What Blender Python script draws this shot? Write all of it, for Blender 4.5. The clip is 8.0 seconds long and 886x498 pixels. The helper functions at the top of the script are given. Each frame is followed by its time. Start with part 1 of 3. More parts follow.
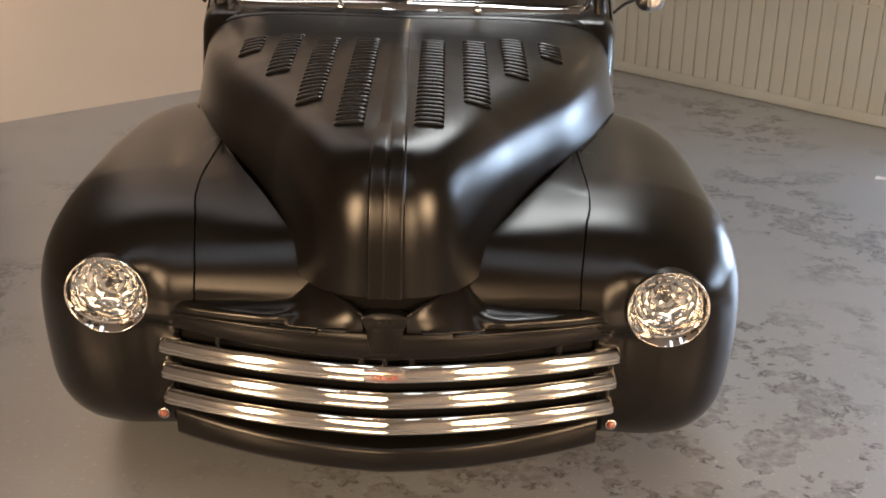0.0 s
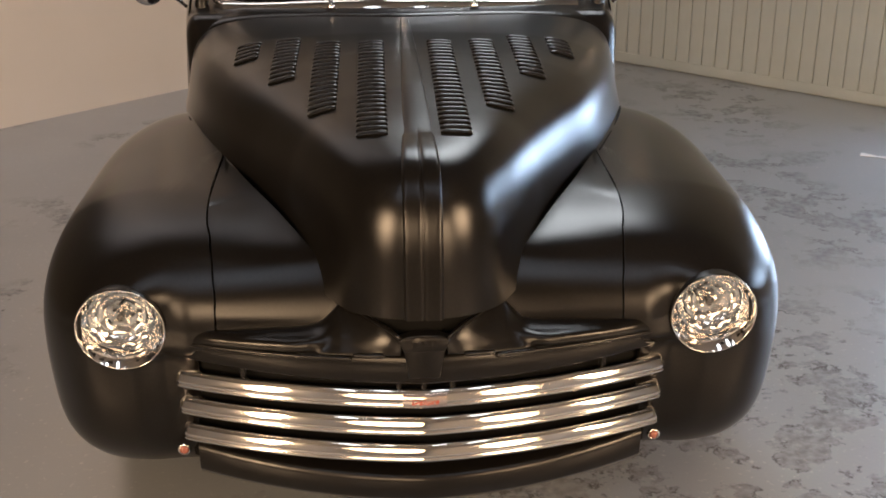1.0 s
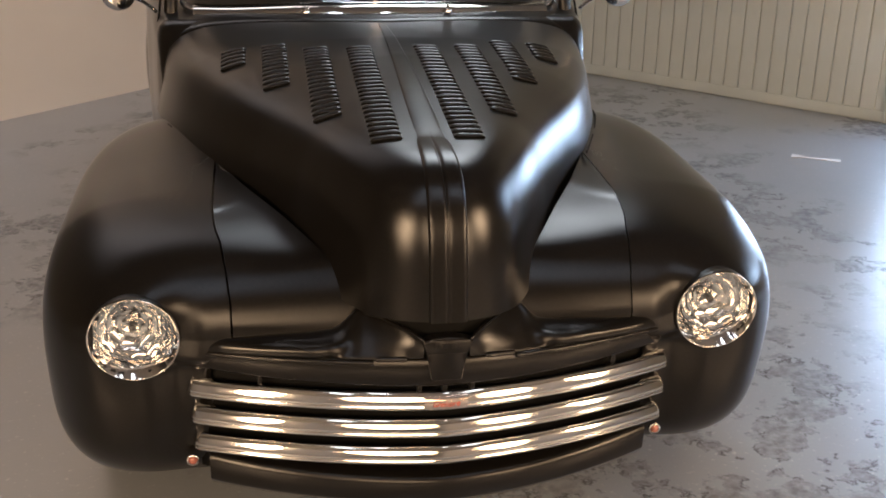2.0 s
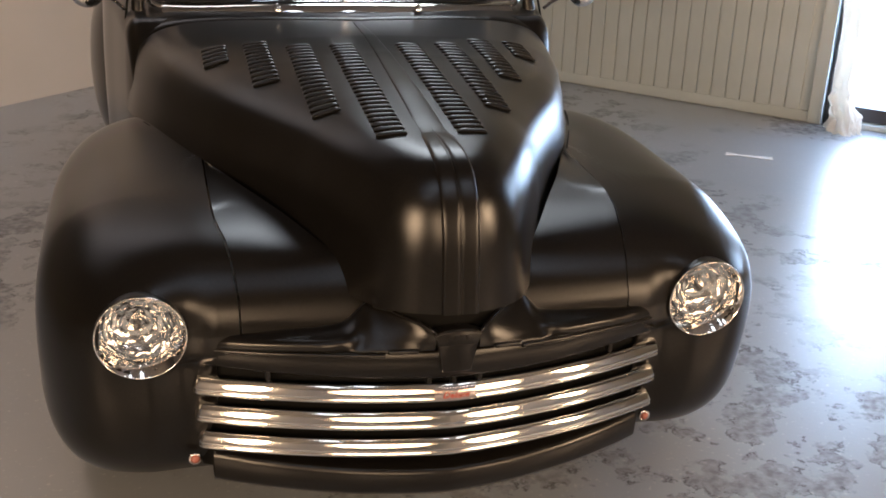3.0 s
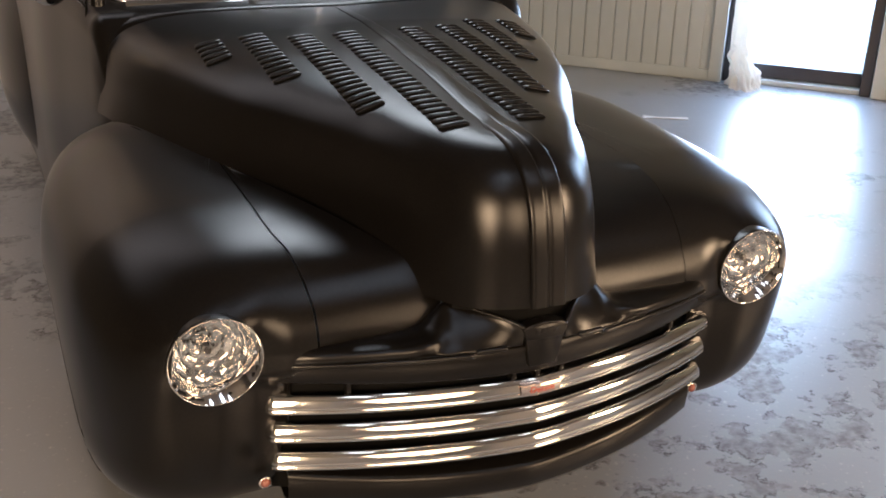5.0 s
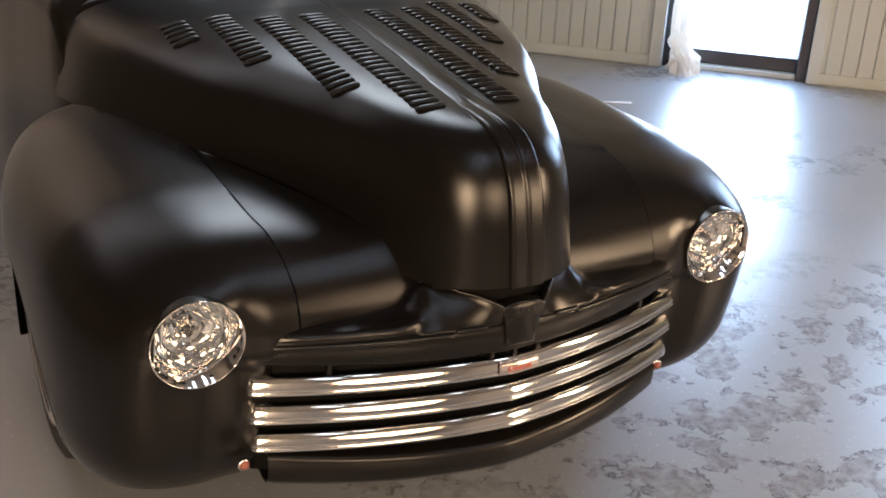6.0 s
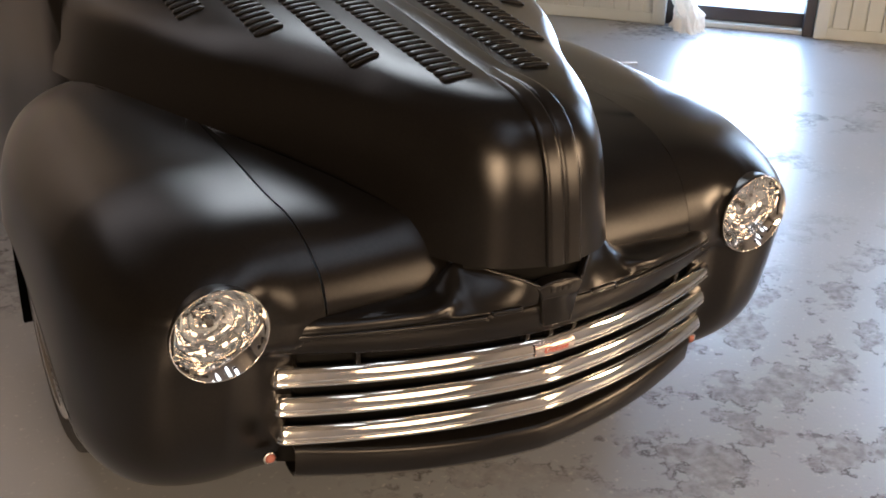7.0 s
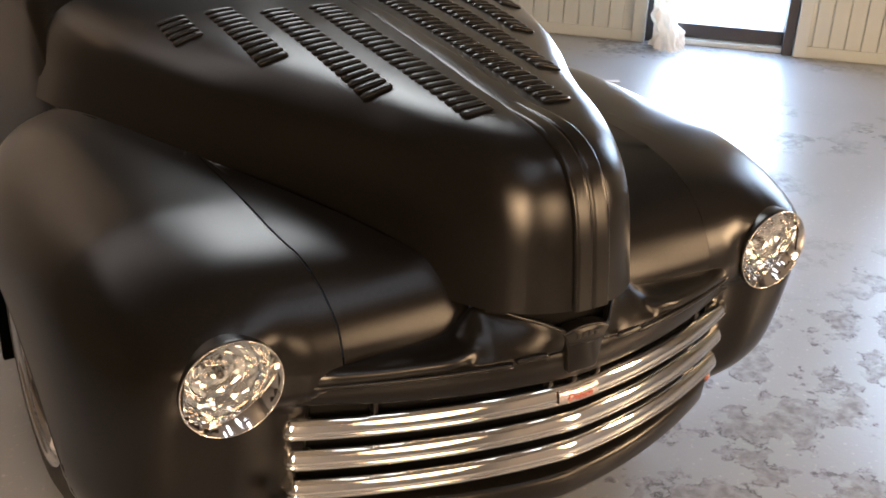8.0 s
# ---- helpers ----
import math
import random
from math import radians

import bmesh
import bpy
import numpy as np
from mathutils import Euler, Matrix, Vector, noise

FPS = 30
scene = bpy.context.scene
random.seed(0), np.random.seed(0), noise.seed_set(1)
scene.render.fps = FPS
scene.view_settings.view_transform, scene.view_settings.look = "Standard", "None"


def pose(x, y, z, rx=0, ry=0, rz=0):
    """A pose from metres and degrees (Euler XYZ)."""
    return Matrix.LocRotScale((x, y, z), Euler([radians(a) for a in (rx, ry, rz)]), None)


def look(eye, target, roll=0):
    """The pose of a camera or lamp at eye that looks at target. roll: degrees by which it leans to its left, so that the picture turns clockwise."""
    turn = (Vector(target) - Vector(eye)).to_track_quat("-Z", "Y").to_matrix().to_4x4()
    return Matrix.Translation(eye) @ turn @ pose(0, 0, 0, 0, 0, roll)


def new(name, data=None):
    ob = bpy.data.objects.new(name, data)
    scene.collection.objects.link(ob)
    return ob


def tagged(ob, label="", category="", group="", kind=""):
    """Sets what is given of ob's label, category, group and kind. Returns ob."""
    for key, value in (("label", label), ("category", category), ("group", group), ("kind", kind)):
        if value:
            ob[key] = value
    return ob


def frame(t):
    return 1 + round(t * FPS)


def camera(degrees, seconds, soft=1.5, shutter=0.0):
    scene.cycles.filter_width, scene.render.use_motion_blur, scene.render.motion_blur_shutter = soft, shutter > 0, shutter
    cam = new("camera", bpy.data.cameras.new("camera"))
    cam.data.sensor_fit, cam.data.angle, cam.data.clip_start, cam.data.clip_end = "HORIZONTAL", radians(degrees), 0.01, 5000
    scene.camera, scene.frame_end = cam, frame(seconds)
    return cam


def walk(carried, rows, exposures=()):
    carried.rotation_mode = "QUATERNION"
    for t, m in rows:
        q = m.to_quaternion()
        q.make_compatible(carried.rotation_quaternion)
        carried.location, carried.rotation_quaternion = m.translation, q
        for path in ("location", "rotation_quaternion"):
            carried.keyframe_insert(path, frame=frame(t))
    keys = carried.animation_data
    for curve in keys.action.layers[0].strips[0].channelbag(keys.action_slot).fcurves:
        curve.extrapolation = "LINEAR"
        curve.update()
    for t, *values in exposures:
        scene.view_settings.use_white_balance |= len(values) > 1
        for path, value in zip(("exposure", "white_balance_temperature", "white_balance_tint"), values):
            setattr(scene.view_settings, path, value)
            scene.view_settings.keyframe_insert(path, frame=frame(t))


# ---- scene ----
cam = camera(43.19, 8.0, soft=1.8)
# seconds, eye x y z in metres, yaw, pitch, roll in degrees
ROWS = [
    (0.0, 0.1471, -2.2310, 1.8087, 0.635, -23.122, -0.568),
    (0.5, 0.0514, -2.1677, 1.8039, -0.510, -23.305, -0.069),
    (1.0, -0.0527, -2.0742, 1.8129, -3.127, -23.852, 0.937),
    (1.5, -0.1551, -2.0406, 1.8087, -5.409, -24.041, 0.043),
    (2.0, -0.3278, -2.0721, 1.8191, -8.617, -23.587, -0.326),
    (2.2, -0.3809, -2.0808, 1.8118, -10.299, -23.679, -0.276),
    (3.3, -0.6201, -2.0448, 1.8043, -14.930, -23.253, -1.855),
    (3.5, -0.6475, -1.9934, 1.7980, -16.074, -23.636, -1.697),
    (4.0, -0.7426, -1.8656, 1.7971, -17.734, -24.190, -1.604),
    (4.5, -0.8675, -1.8295, 1.7967, -21.296, -24.493, -1.177),
    (4.7, -0.9503, -1.8083, 1.8008, -22.138, -24.608, -0.889),
    (5.8, -1.1341, -1.7974, 1.8120, -26.880, -24.675, -2.230),
    (6.0, -1.1509, -1.7756, 1.8025, -27.115, -25.183, -2.209),
    (6.5, -1.1600, -1.7341, 1.7894, -27.352, -25.833, -1.460),
    (7.0, -1.1665, -1.6236, 1.7751, -28.258, -27.066, -1.126),
    (7.5, -1.1713, -1.5004, 1.7712, -28.860, -27.239, -1.364),
    (8.0, -1.2141, -1.4480, 1.7840, -30.306, -26.633, -2.083),
]
walk(cam, [(t, pose(x, y, z, 90 + pitch, roll, yaw)) for t, x, y, z, yaw, pitch, roll in ROWS],
     [(0.0, 0.14, 5550, 10), (1.0, 0.06, 5350, 10), (2.0, 0.0, 5250, 10), (3.5, -0.10, 5150, 10), (4.5, -0.08, 5100, 10), (6.0, 0.02, 5100, 10), (7.0, 0.05, 5180, 10), (8.0, 0.24, 5450, 10)])

# ---- light ----
world = bpy.data.worlds.new("sky")
scene.world = world
world.use_nodes = True
wn = world.node_tree.nodes
sky = wn.new("ShaderNodeTexSky")
sky.sky_type = "NISHITA"
sky.sun_disc = False
sky.sun_elevation, sky.sun_rotation = radians(40), radians(70)
world.node_tree.links.new(sky.outputs[0], wn["Background"].inputs[0])
wn["Background"].inputs[1].default_value = 0.12


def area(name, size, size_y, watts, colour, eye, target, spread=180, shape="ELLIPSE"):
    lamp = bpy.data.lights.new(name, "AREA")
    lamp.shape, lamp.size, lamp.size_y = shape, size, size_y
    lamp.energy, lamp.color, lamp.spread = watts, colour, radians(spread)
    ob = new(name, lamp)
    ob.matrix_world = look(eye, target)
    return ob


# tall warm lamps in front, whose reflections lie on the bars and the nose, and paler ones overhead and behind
WARM = (1.0, 0.60, 0.28)
for x, y, z, wide, tall, watts in ((-3.8, -3.4, 2.2, 0.75, 1.7, 200), (3.9, -2.3, 2.0, 0.6, 1.5, 135), (2.8, -4.2, 1.9, 1.3, 1.6, 100), (-1.2, -5.7, 2.7, 2.9, 1.6, 150)):
    area("stand_lamp_light", wide, tall, watts, WARM, (x, y, z), (0.0, 0.4, 0.8))
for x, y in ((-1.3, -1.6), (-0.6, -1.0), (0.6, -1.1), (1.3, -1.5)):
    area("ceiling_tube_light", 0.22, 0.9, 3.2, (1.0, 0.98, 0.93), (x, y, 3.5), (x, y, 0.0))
# unseen lamp, added only to brighten the warm white wall
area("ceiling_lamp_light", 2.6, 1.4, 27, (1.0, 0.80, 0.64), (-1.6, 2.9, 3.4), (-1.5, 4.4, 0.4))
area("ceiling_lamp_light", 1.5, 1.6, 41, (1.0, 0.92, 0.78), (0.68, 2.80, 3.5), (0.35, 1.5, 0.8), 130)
# daylight that the open doorway lets in
area("doorway_daylight", 0.55, 0.9, 17, (0.76, 0.87, 1.0), (3.40, 3.20, 0.58), (1.2, 0.9, 0.1), shape="RECTANGLE")

# ---- materials ----


def material(name, colour, rough=0.5, metal=0.0, vary=0.15, scale=6.0, bump=0.0, bump_scale=60.0, rough_vary=0.05, coat=0.0, spec=0.5):
    m = bpy.data.materials.new(name)
    m.use_nodes = True
    n, l = m.node_tree.nodes, m.node_tree.links
    b = n["Principled BSDF"]
    tc = n.new("ShaderNodeTexCoord")
    big, fine = n.new("ShaderNodeTexNoise"), n.new("ShaderNodeTexNoise")
    big.inputs["Scale"].default_value, big.inputs["Detail"].default_value = scale, 5
    fine.inputs["Scale"].default_value, fine.inputs["Detail"].default_value = bump_scale, 3
    l.new(tc.outputs["Object"], big.inputs["Vector"])
    l.new(tc.outputs["Object"], fine.inputs["Vector"])
    ramp = n.new("ShaderNodeMapRange")
    ramp.inputs["From Min"].default_value, ramp.inputs["From Max"].default_value = 0.3, 0.7
    ramp.inputs["To Min"].default_value, ramp.inputs["To Max"].default_value = 1 - vary, 1 + vary
    l.new(big.outputs[0], ramp.inputs["Value"])
    mul = n.new("ShaderNodeVectorMath")
    mul.operation = "SCALE"
    mul.inputs[0].default_value = colour
    l.new(ramp.outputs[0], mul.inputs["Scale"])
    l.new(mul.outputs[0], b.inputs["Base Color"])
    rr = n.new("ShaderNodeMapRange")
    rr.inputs["From Min"].default_value, rr.inputs["From Max"].default_value = 0.3, 0.7
    rr.inputs["To Min"].default_value, rr.inputs["To Max"].default_value = max(0.02, rough - rough_vary), rough + rough_vary
    l.new(fine.outputs[0], rr.inputs["Value"])
    l.new(rr.outputs[0], b.inputs["Roughness"])
    b.inputs["Metallic"].default_value = metal
    b.inputs["Specular IOR Level"].default_value = spec
    b.inputs["Coat Weight"].default_value = coat
    if bump:
        bp = n.new("ShaderNodeBump")
        bp.inputs["Strength"].default_value, bp.inputs["Distance"].default_value = bump, 0.002
        l.new(fine.outputs[0], bp.inputs["Height"])
        l.new(bp.outputs[0], b.inputs["Normal"])
    return m




def satin_paint(name, colour, rough):
    """Flat black lacquer: a dark ground under a soft, even sheen with faint dust."""
    m = bpy.data.materials.new(name)
    m.use_nodes = True
    n, l = m.node_tree.nodes, m.node_tree.links
    n.remove(n["Principled BSDF"])
    tc, dust, haze = n.new("ShaderNodeTexCoord"), n.new("ShaderNodeTexNoise"), n.new("ShaderNodeTexNoise")
    dust.inputs["Scale"].default_value, dust.inputs["Detail"].default_value = 160, 4
    haze.inputs["Scale"].default_value, haze.inputs["Detail"].default_value = 5, 4
    l.new(tc.outputs["Object"], dust.inputs["Vector"])
    l.new(tc.outputs["Object"], haze.inputs["Vector"])
    tone, rr = n.new("ShaderNodeMapRange"), n.new("ShaderNodeMapRange")
    for node, lo, hi in ((tone, 0.7, 1.6), (rr, rough - 0.02, rough + 0.02)):
        node.inputs["From Min"].default_value, node.inputs["From Max"].default_value = 0.35, 0.70
        node.inputs["To Min"].default_value, node.inputs["To Max"].default_value = lo, hi
    l.new(dust.outputs[0], tone.inputs["Value"])
    l.new(haze.outputs[0], rr.inputs["Value"])
    ground = n.new("ShaderNodeVectorMath")
    ground.operation = "SCALE"
    ground.inputs[0].default_value = colour
    l.new(tone.outputs[0], ground.inputs["Scale"])
    flat, sheen, gloss, mix = n.new("ShaderNodeBsdfDiffuse"), n.new("ShaderNodeBsdfAnisotropic"), n.new("ShaderNodeFresnel"), n.new("ShaderNodeMixShader")
    sheen.distribution = "BECKMANN"
    sheen.inputs["Color"].default_value = (0.82, 0.82, 0.82, 1)
    veil, both = n.new("ShaderNodeBsdfAnisotropic"), n.new("ShaderNodeMixShader")
    veil.distribution = "GGX"
    veil.inputs["Color"].default_value = (0.82, 0.82, 0.82, 1)
    veil.inputs["Roughness"].default_value = 0.46
    both.inputs[0].default_value = 0.12
    gloss.inputs["IOR"].default_value = 1.5
    l.new(ground.outputs[0], flat.inputs["Color"])
    l.new(rr.outputs[0], sheen.inputs["Roughness"])
    l.new(gloss.outputs[0], mix.inputs[0])
    l.new(flat.outputs[0], mix.inputs[1])
    l.new(sheen.outputs[0], both.inputs[1])
    l.new(veil.outputs[0], both.inputs[2])
    l.new(both.outputs[0], mix.inputs[2])
    l.new(mix.outputs[0], n["Material Output"].inputs["Surface"])
    return m


SATIN = satin_paint("satin_black_paint", (0.0045, 0.0040, 0.0036), 0.30)
DARK = material("black_void", (0.006, 0.006, 0.006), 0.7, spec=0.08)
CHROME = material("chrome", (0.76, 0.75, 0.74), 0.09, metal=1.0, vary=0.03, rough_vary=0.02)
RUBBER = material("tyre_rubber", (0.02, 0.02, 0.02), 0.7, bump=0.2)
WALL = material("white_wall_paint", (0.74, 0.70, 0.66), 0.6, vary=0.04, scale=1.2, bump=0.1, bump_scale=90)
PLANK = material("white_plank_paint", (0.435, 0.472, 0.458), 0.45, vary=0.08, scale=2.5, bump=0.1, bump_scale=80)
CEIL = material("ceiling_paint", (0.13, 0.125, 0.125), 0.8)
SHADED_WALL = material("shaded_wall_paint", (0.09, 0.087, 0.085), 0.7)
PALE = material("pale_wall_paint", (0.46, 0.44, 0.41), 0.6, vary=0.05, scale=1.2)
FRAME = material("dark_frame", (0.03, 0.028, 0.03), 0.45)
CLOTH = material("white_cloth", (0.80, 0.77, 0.70), 0.6, bump=0.3)
thin, shine = CLOTH.node_tree.nodes.new("ShaderNodeBsdfTranslucent"), CLOTH.node_tree.nodes.new("ShaderNodeMixShader")
thin.inputs["Color"].default_value = (0.82, 0.79, 0.72, 1)
shine.inputs[0].default_value = 0.4
for k, node in ((1, CLOTH.node_tree.nodes["Principled BSDF"]), (2, thin)):
    CLOTH.node_tree.links.new(node.outputs[0], shine.inputs[k])
CLOTH.node_tree.links.new(shine.outputs[0], CLOTH.node_tree.nodes["Material Output"].inputs["Surface"])
TAPE = material("white_tape", (0.75, 0.75, 0.75), 0.5)


def floor_paint():
    """Blue-grey paint on concrete, with rings and patches where it has worn through."""
    m = bpy.data.materials.new("worn_floor_paint")
    m.use_nodes = True
    n, l = m.node_tree.nodes, m.node_tree.links
    b = n["Principled BSDF"]
    tc = n.new("ShaderNodeTexCoord")

    def noise_at(scale, detail=4.0, rough=0.5, shift=0.0):
        mp = n.new("ShaderNodeMapping")
        mp.inputs["Location"].default_value = (shift, shift * 0.7, 0)
        l.new(tc.outputs["Object"], mp.inputs["Vector"])
        t = n.new("ShaderNodeTexNoise")
        t.inputs["Scale"].default_value, t.inputs["Detail"].default_value, t.inputs["Roughness"].default_value = scale, detail, rough
        l.new(mp.outputs[0], t.inputs["Vector"])
        return t.outputs[0]

    def remap(v, a, c, d=0.0, e=1.0):
        r = n.new("ShaderNodeMapRange")
        for k, x in zip(("From Min", "From Max", "To Min", "To Max"), (a, c, d, e)):
            r.inputs[k].default_value = x
        l.new(v, r.inputs["Value"])
        return r.outputs[0]

    def calc(op, a, c):
        t = n.new("ShaderNodeMath")
        t.operation = op
        for k, x in enumerate((a, c)):
            if isinstance(x, float):
                t.inputs[k].default_value = x
            else:
                l.new(x, t.inputs[k])
        return t.outputs[0]

    def mix(f, a, c):
        t = n.new("ShaderNodeMix")
        t.data_type = "RGBA"
        l.new(f, t.inputs["Factor"])
        for k, x in ((6, a), (7, c)):
            if isinstance(x, tuple):
                t.inputs[k].default_value = (*x, 1)
            else:
                l.new(x, t.inputs[k])
        return t.outputs[2]

    near = n.new("ShaderNodeVectorMath")
    near.operation = "DISTANCE"
    l.new(tc.outputs["Object"], near.inputs[0])
    near.inputs[1].default_value = (1.15, 0.20, 0.0)
    traffic = remap(near.outputs["Value"], 0.5, 1.5, 0.26, 0.0)
    zone = remap(calc("ADD", noise_at(1.15, 3, 0.5, 3.1), traffic), 0.48, 0.58)
    worn = noise_at(5.2, 7, 0.64, 1.7)
    rim = calc("SUBTRACT", 1.0, remap(calc("ABSOLUTE", calc("SUBTRACT", worn, 0.52), 0.0), 0.0, 0.025))
    broken = remap(noise_at(19, 3), 0.42, 0.58)
    rim = calc("MULTIPLY", calc("MULTIPLY", rim, zone), broken)
    patch = calc("MULTIPLY", calc("MULTIPLY", remap(worn, 0.515, 0.56), zone), remap(noise_at(30, 4), 0.35, 0.65, 0.25, 1.0))
    tone = mix(remap(noise_at(0.6, 4), 0.35, 0.65), (0.222, 0.242, 0.272), (0.272, 0.294, 0.328))
    tone = mix(remap(noise_at(55, 3), 0.62, 0.80), tone, (0.45, 0.45, 0.45))
    tone = mix(calc("MULTIPLY", patch, 0.52), tone, (0.115, 0.107, 0.096))
    tone = mix(calc("MULTIPLY", rim, 0.95), tone, (0.045, 0.042, 0.040))
    l.new(tone, b.inputs["Base Color"])
    gloss = calc("ADD", remap(noise_at(2.2, 5), 0.3, 0.7, 0.30, 0.40), calc("MULTIPLY", patch, 0.25))
    l.new(gloss, b.inputs["Roughness"])
    l.new(calc("SUBTRACT", 1.0, calc("MULTIPLY", calc("MAXIMUM", patch, rim), 0.75)), b.inputs["Specular IOR Level"])
    l.new(calc("SUBTRACT", 1.0, calc("MULTIPLY", calc("MAXIMUM", patch, rim), 0.85)), b.inputs["Coat Weight"])
    b.inputs["Coat Roughness"].default_value = 0.36
    bp = n.new("ShaderNodeBump")
    bp.inputs["Strength"].default_value, bp.inputs["Distance"].default_value = 0.25, 0.002
    l.new(calc("SUBTRACT", noise_at(70, 4), calc("MULTIPLY", patch, 0.6)), bp.inputs["Height"])
    l.new(bp.outputs[0], b.inputs["Normal"])
    return m


FLOOR = floor_paint()
MIRROR = material("lamp_mirror", (0.88, 0.91, 0.95), 0.11, metal=1.0, vary=0.03, rough_vary=0.02)
RED = material("red_enamel", (0.42, 0.11, 0.08), 0.25)
COPPER = material("copper_glass", (0.30, 0.105, 0.075), 0.12, coat=0.5)
BADGE = material("badge_chrome", (0.80, 0.70, 0.66), 0.22, metal=1.0)
GLASS = bpy.data.materials.new("clear_glass")
GLASS.use_nodes = True
GLASS.node_tree.nodes["Principled BSDF"].inputs["Transmission Weight"].default_value = 1.0
GLASS.node_tree.nodes["Principled BSDF"].inputs["Roughness"].default_value = 0.02
GLOW = bpy.data.materials.new("daylight")
GLOW.use_nodes = True
gb = GLOW.node_tree.nodes["Principled BSDF"]
gb.inputs["Base Color"].default_value = (0.8, 0.85, 0.9, 1)
gb.inputs["Emission Color"].default_value = (0.80, 0.90, 1.0, 1)
gb.inputs["Emission Strength"].default_value = 11.5

# ---- building helpers ----


def finish(name, bm, mat, parent=None, smooth=True):
    bmesh.ops.recalc_face_normals(bm, faces=bm.faces)
    me = bpy.data.meshes.new(name)
    for f in bm.faces:
        f.smooth = smooth
    for e in bm.edges:
        e.smooth = not e.is_boundary
    bm.to_mesh(me)
    bm.free()
    me.materials.append(mat)
    ob = new(name, me)
    if parent:
        ob.parent = parent
    return ob


def part(name, bm, mat, parent, label="", smooth=True):
    ob = finish(name, bm, mat, parent, smooth)
    if label:
        tagged(ob, label)
    return ob


def thing(name, label, category, group="", at=(0, 0, 0)):
    ob = new(name)
    ob.location = at
    return tagged(ob, label, category, group)


def grid(rows, bm=None, close_u=False, close_v=False):
    """A skin over rows of points."""
    bm = bm or bmesh.new()
    vs = [[bm.verts.new(p) for p in r] for r in rows]
    nu, nv = len(rows), len(rows[0])
    for i in range(nu if close_u else nu - 1):
        for j in range(nv if close_v else nv - 1):
            bm.faces.new((vs[i][j], vs[(i + 1) % nu][j], vs[(i + 1) % nu][(j + 1) % nv], vs[i][(j + 1) % nv]))
    return bm


def box(x0, y0, z0, x1, y1, z1, bm=None, bevel=0.0):
    bm = bm or bmesh.new()
    made = bmesh.ops.create_cube(bm, size=1)["verts"]
    for v in made:
        v.co = ((x0 + x1) / 2 + v.co.x * (x1 - x0), (y0 + y1) / 2 + v.co.y * (y1 - y0), (z0 + z1) / 2 + v.co.z * (z1 - z0))
    if bevel:
        bmesh.ops.bevel(bm, geom=list({e for v in made for e in v.link_edges}), offset=bevel, segments=2, affect="EDGES", profile=0.5)
    return bm


def spline(pts, n, even=False):
    """n points on a smooth curve through pts, whatever their width; even: as many between each two."""
    p = np.array(pts, float)
    seg = np.arange(len(p), dtype=float) if even else np.concatenate([[0], np.cumsum(np.maximum(np.linalg.norm(np.diff(p[:, :3], axis=0), axis=1), 1e-6))])
    seg /= seg[-1]
    m = np.gradient(p, seg, axis=0)
    out = []
    for t in np.linspace(0, 1, n):
        i = min(np.searchsorted(seg, t, side="right") - 1, len(p) - 2)
        h = seg[i + 1] - seg[i]
        s = (t - seg[i]) / h
        out.append((2 * s**3 - 3 * s**2 + 1) * p[i] + (s**3 - 2 * s**2 + s) * h * m[i] + (-2 * s**3 + 3 * s**2) * p[i + 1] + (s**3 - s**2) * h * m[i + 1])
    return np.array(out)


def tube(path, radii, sides=12, squash=1.0, power=2.0, bm=None, cap=True):
    """A tube along a path; squash makes it taller or flatter, power above 2 boxier."""
    path = [Vector(p) for p in path]
    rows = []
    for i, p in enumerate(path):
        d = (path[min(i + 1, len(path) - 1)] - path[max(i - 1, 0)]).normalized()
        side = d.cross(Vector((0, 0, 1)))
        side = side.normalized() if side.length > 1e-4 else Vector((1, 0, 0))
        up = side.cross(d).normalized()
        r = radii[i] if hasattr(radii, "__len__") else radii
        ring = []
        for k in range(sides):
            a = 2 * math.pi * k / sides
            c, s = math.cos(a), math.sin(a)
            c, s = math.copysign(abs(c) ** (2 / power), c), math.copysign(abs(s) ** (2 / power), s)
            ring.append(p + side * (r * c) + up * (r * squash * s))
        rows.append(ring)
    bm = bm or bmesh.new()
    n0 = len(bm.verts)
    grid(rows, bm, close_v=True)
    if cap:
        bm.verts.ensure_lookup_table()
        bm.faces.new([bm.verts[n0 + k] for k in range(sides)][::-1])
        bm.faces.new([bm.verts[n0 + (len(rows) - 1) * sides + k] for k in range(sides)])
    return bm


def lathe(profile, sides=48, bm=None):
    """Turns (radius, height) round the z axis."""
    return grid([[(r * math.cos(2 * math.pi * k / sides), r * math.sin(2 * math.pi * k / sides), h) for k in range(sides)] for r, h in profile], bm, close_v=True)


def thicken(ob, t):
    s = ob.modifiers.new("sheet", "SOLIDIFY")
    s.thickness, s.offset = t, -1
    return ob


def mirror_x(bm):
    for v in bm.verts:
        v.co.x = -v.co.x
    return bm


# ---- the room ----
CORNER = Vector((0.387, 5.83, 0))
RIGHT = Vector((0.730, -0.683, 0)).normalized()
LEFT = Vector((-0.788, -0.616, 0)).normalized()
HIGH = 3.6


def wall_box(start, along, a0, a1, z0, z1, thick, out, front=0.0):
    """A slab that stands along a wall's line, from a0 to a1 metres; out points out of the room."""
    bm = box(0, 0, 0, 1, 1, 1)
    for v in bm.verts:
        x, y, z = v.co
        p = start + along * (a0 + x * (a1 - a0)) + out * (front + y * thick)
        v.co = (p.x, p.y, z0 + z * (z1 - z0))
    return bm


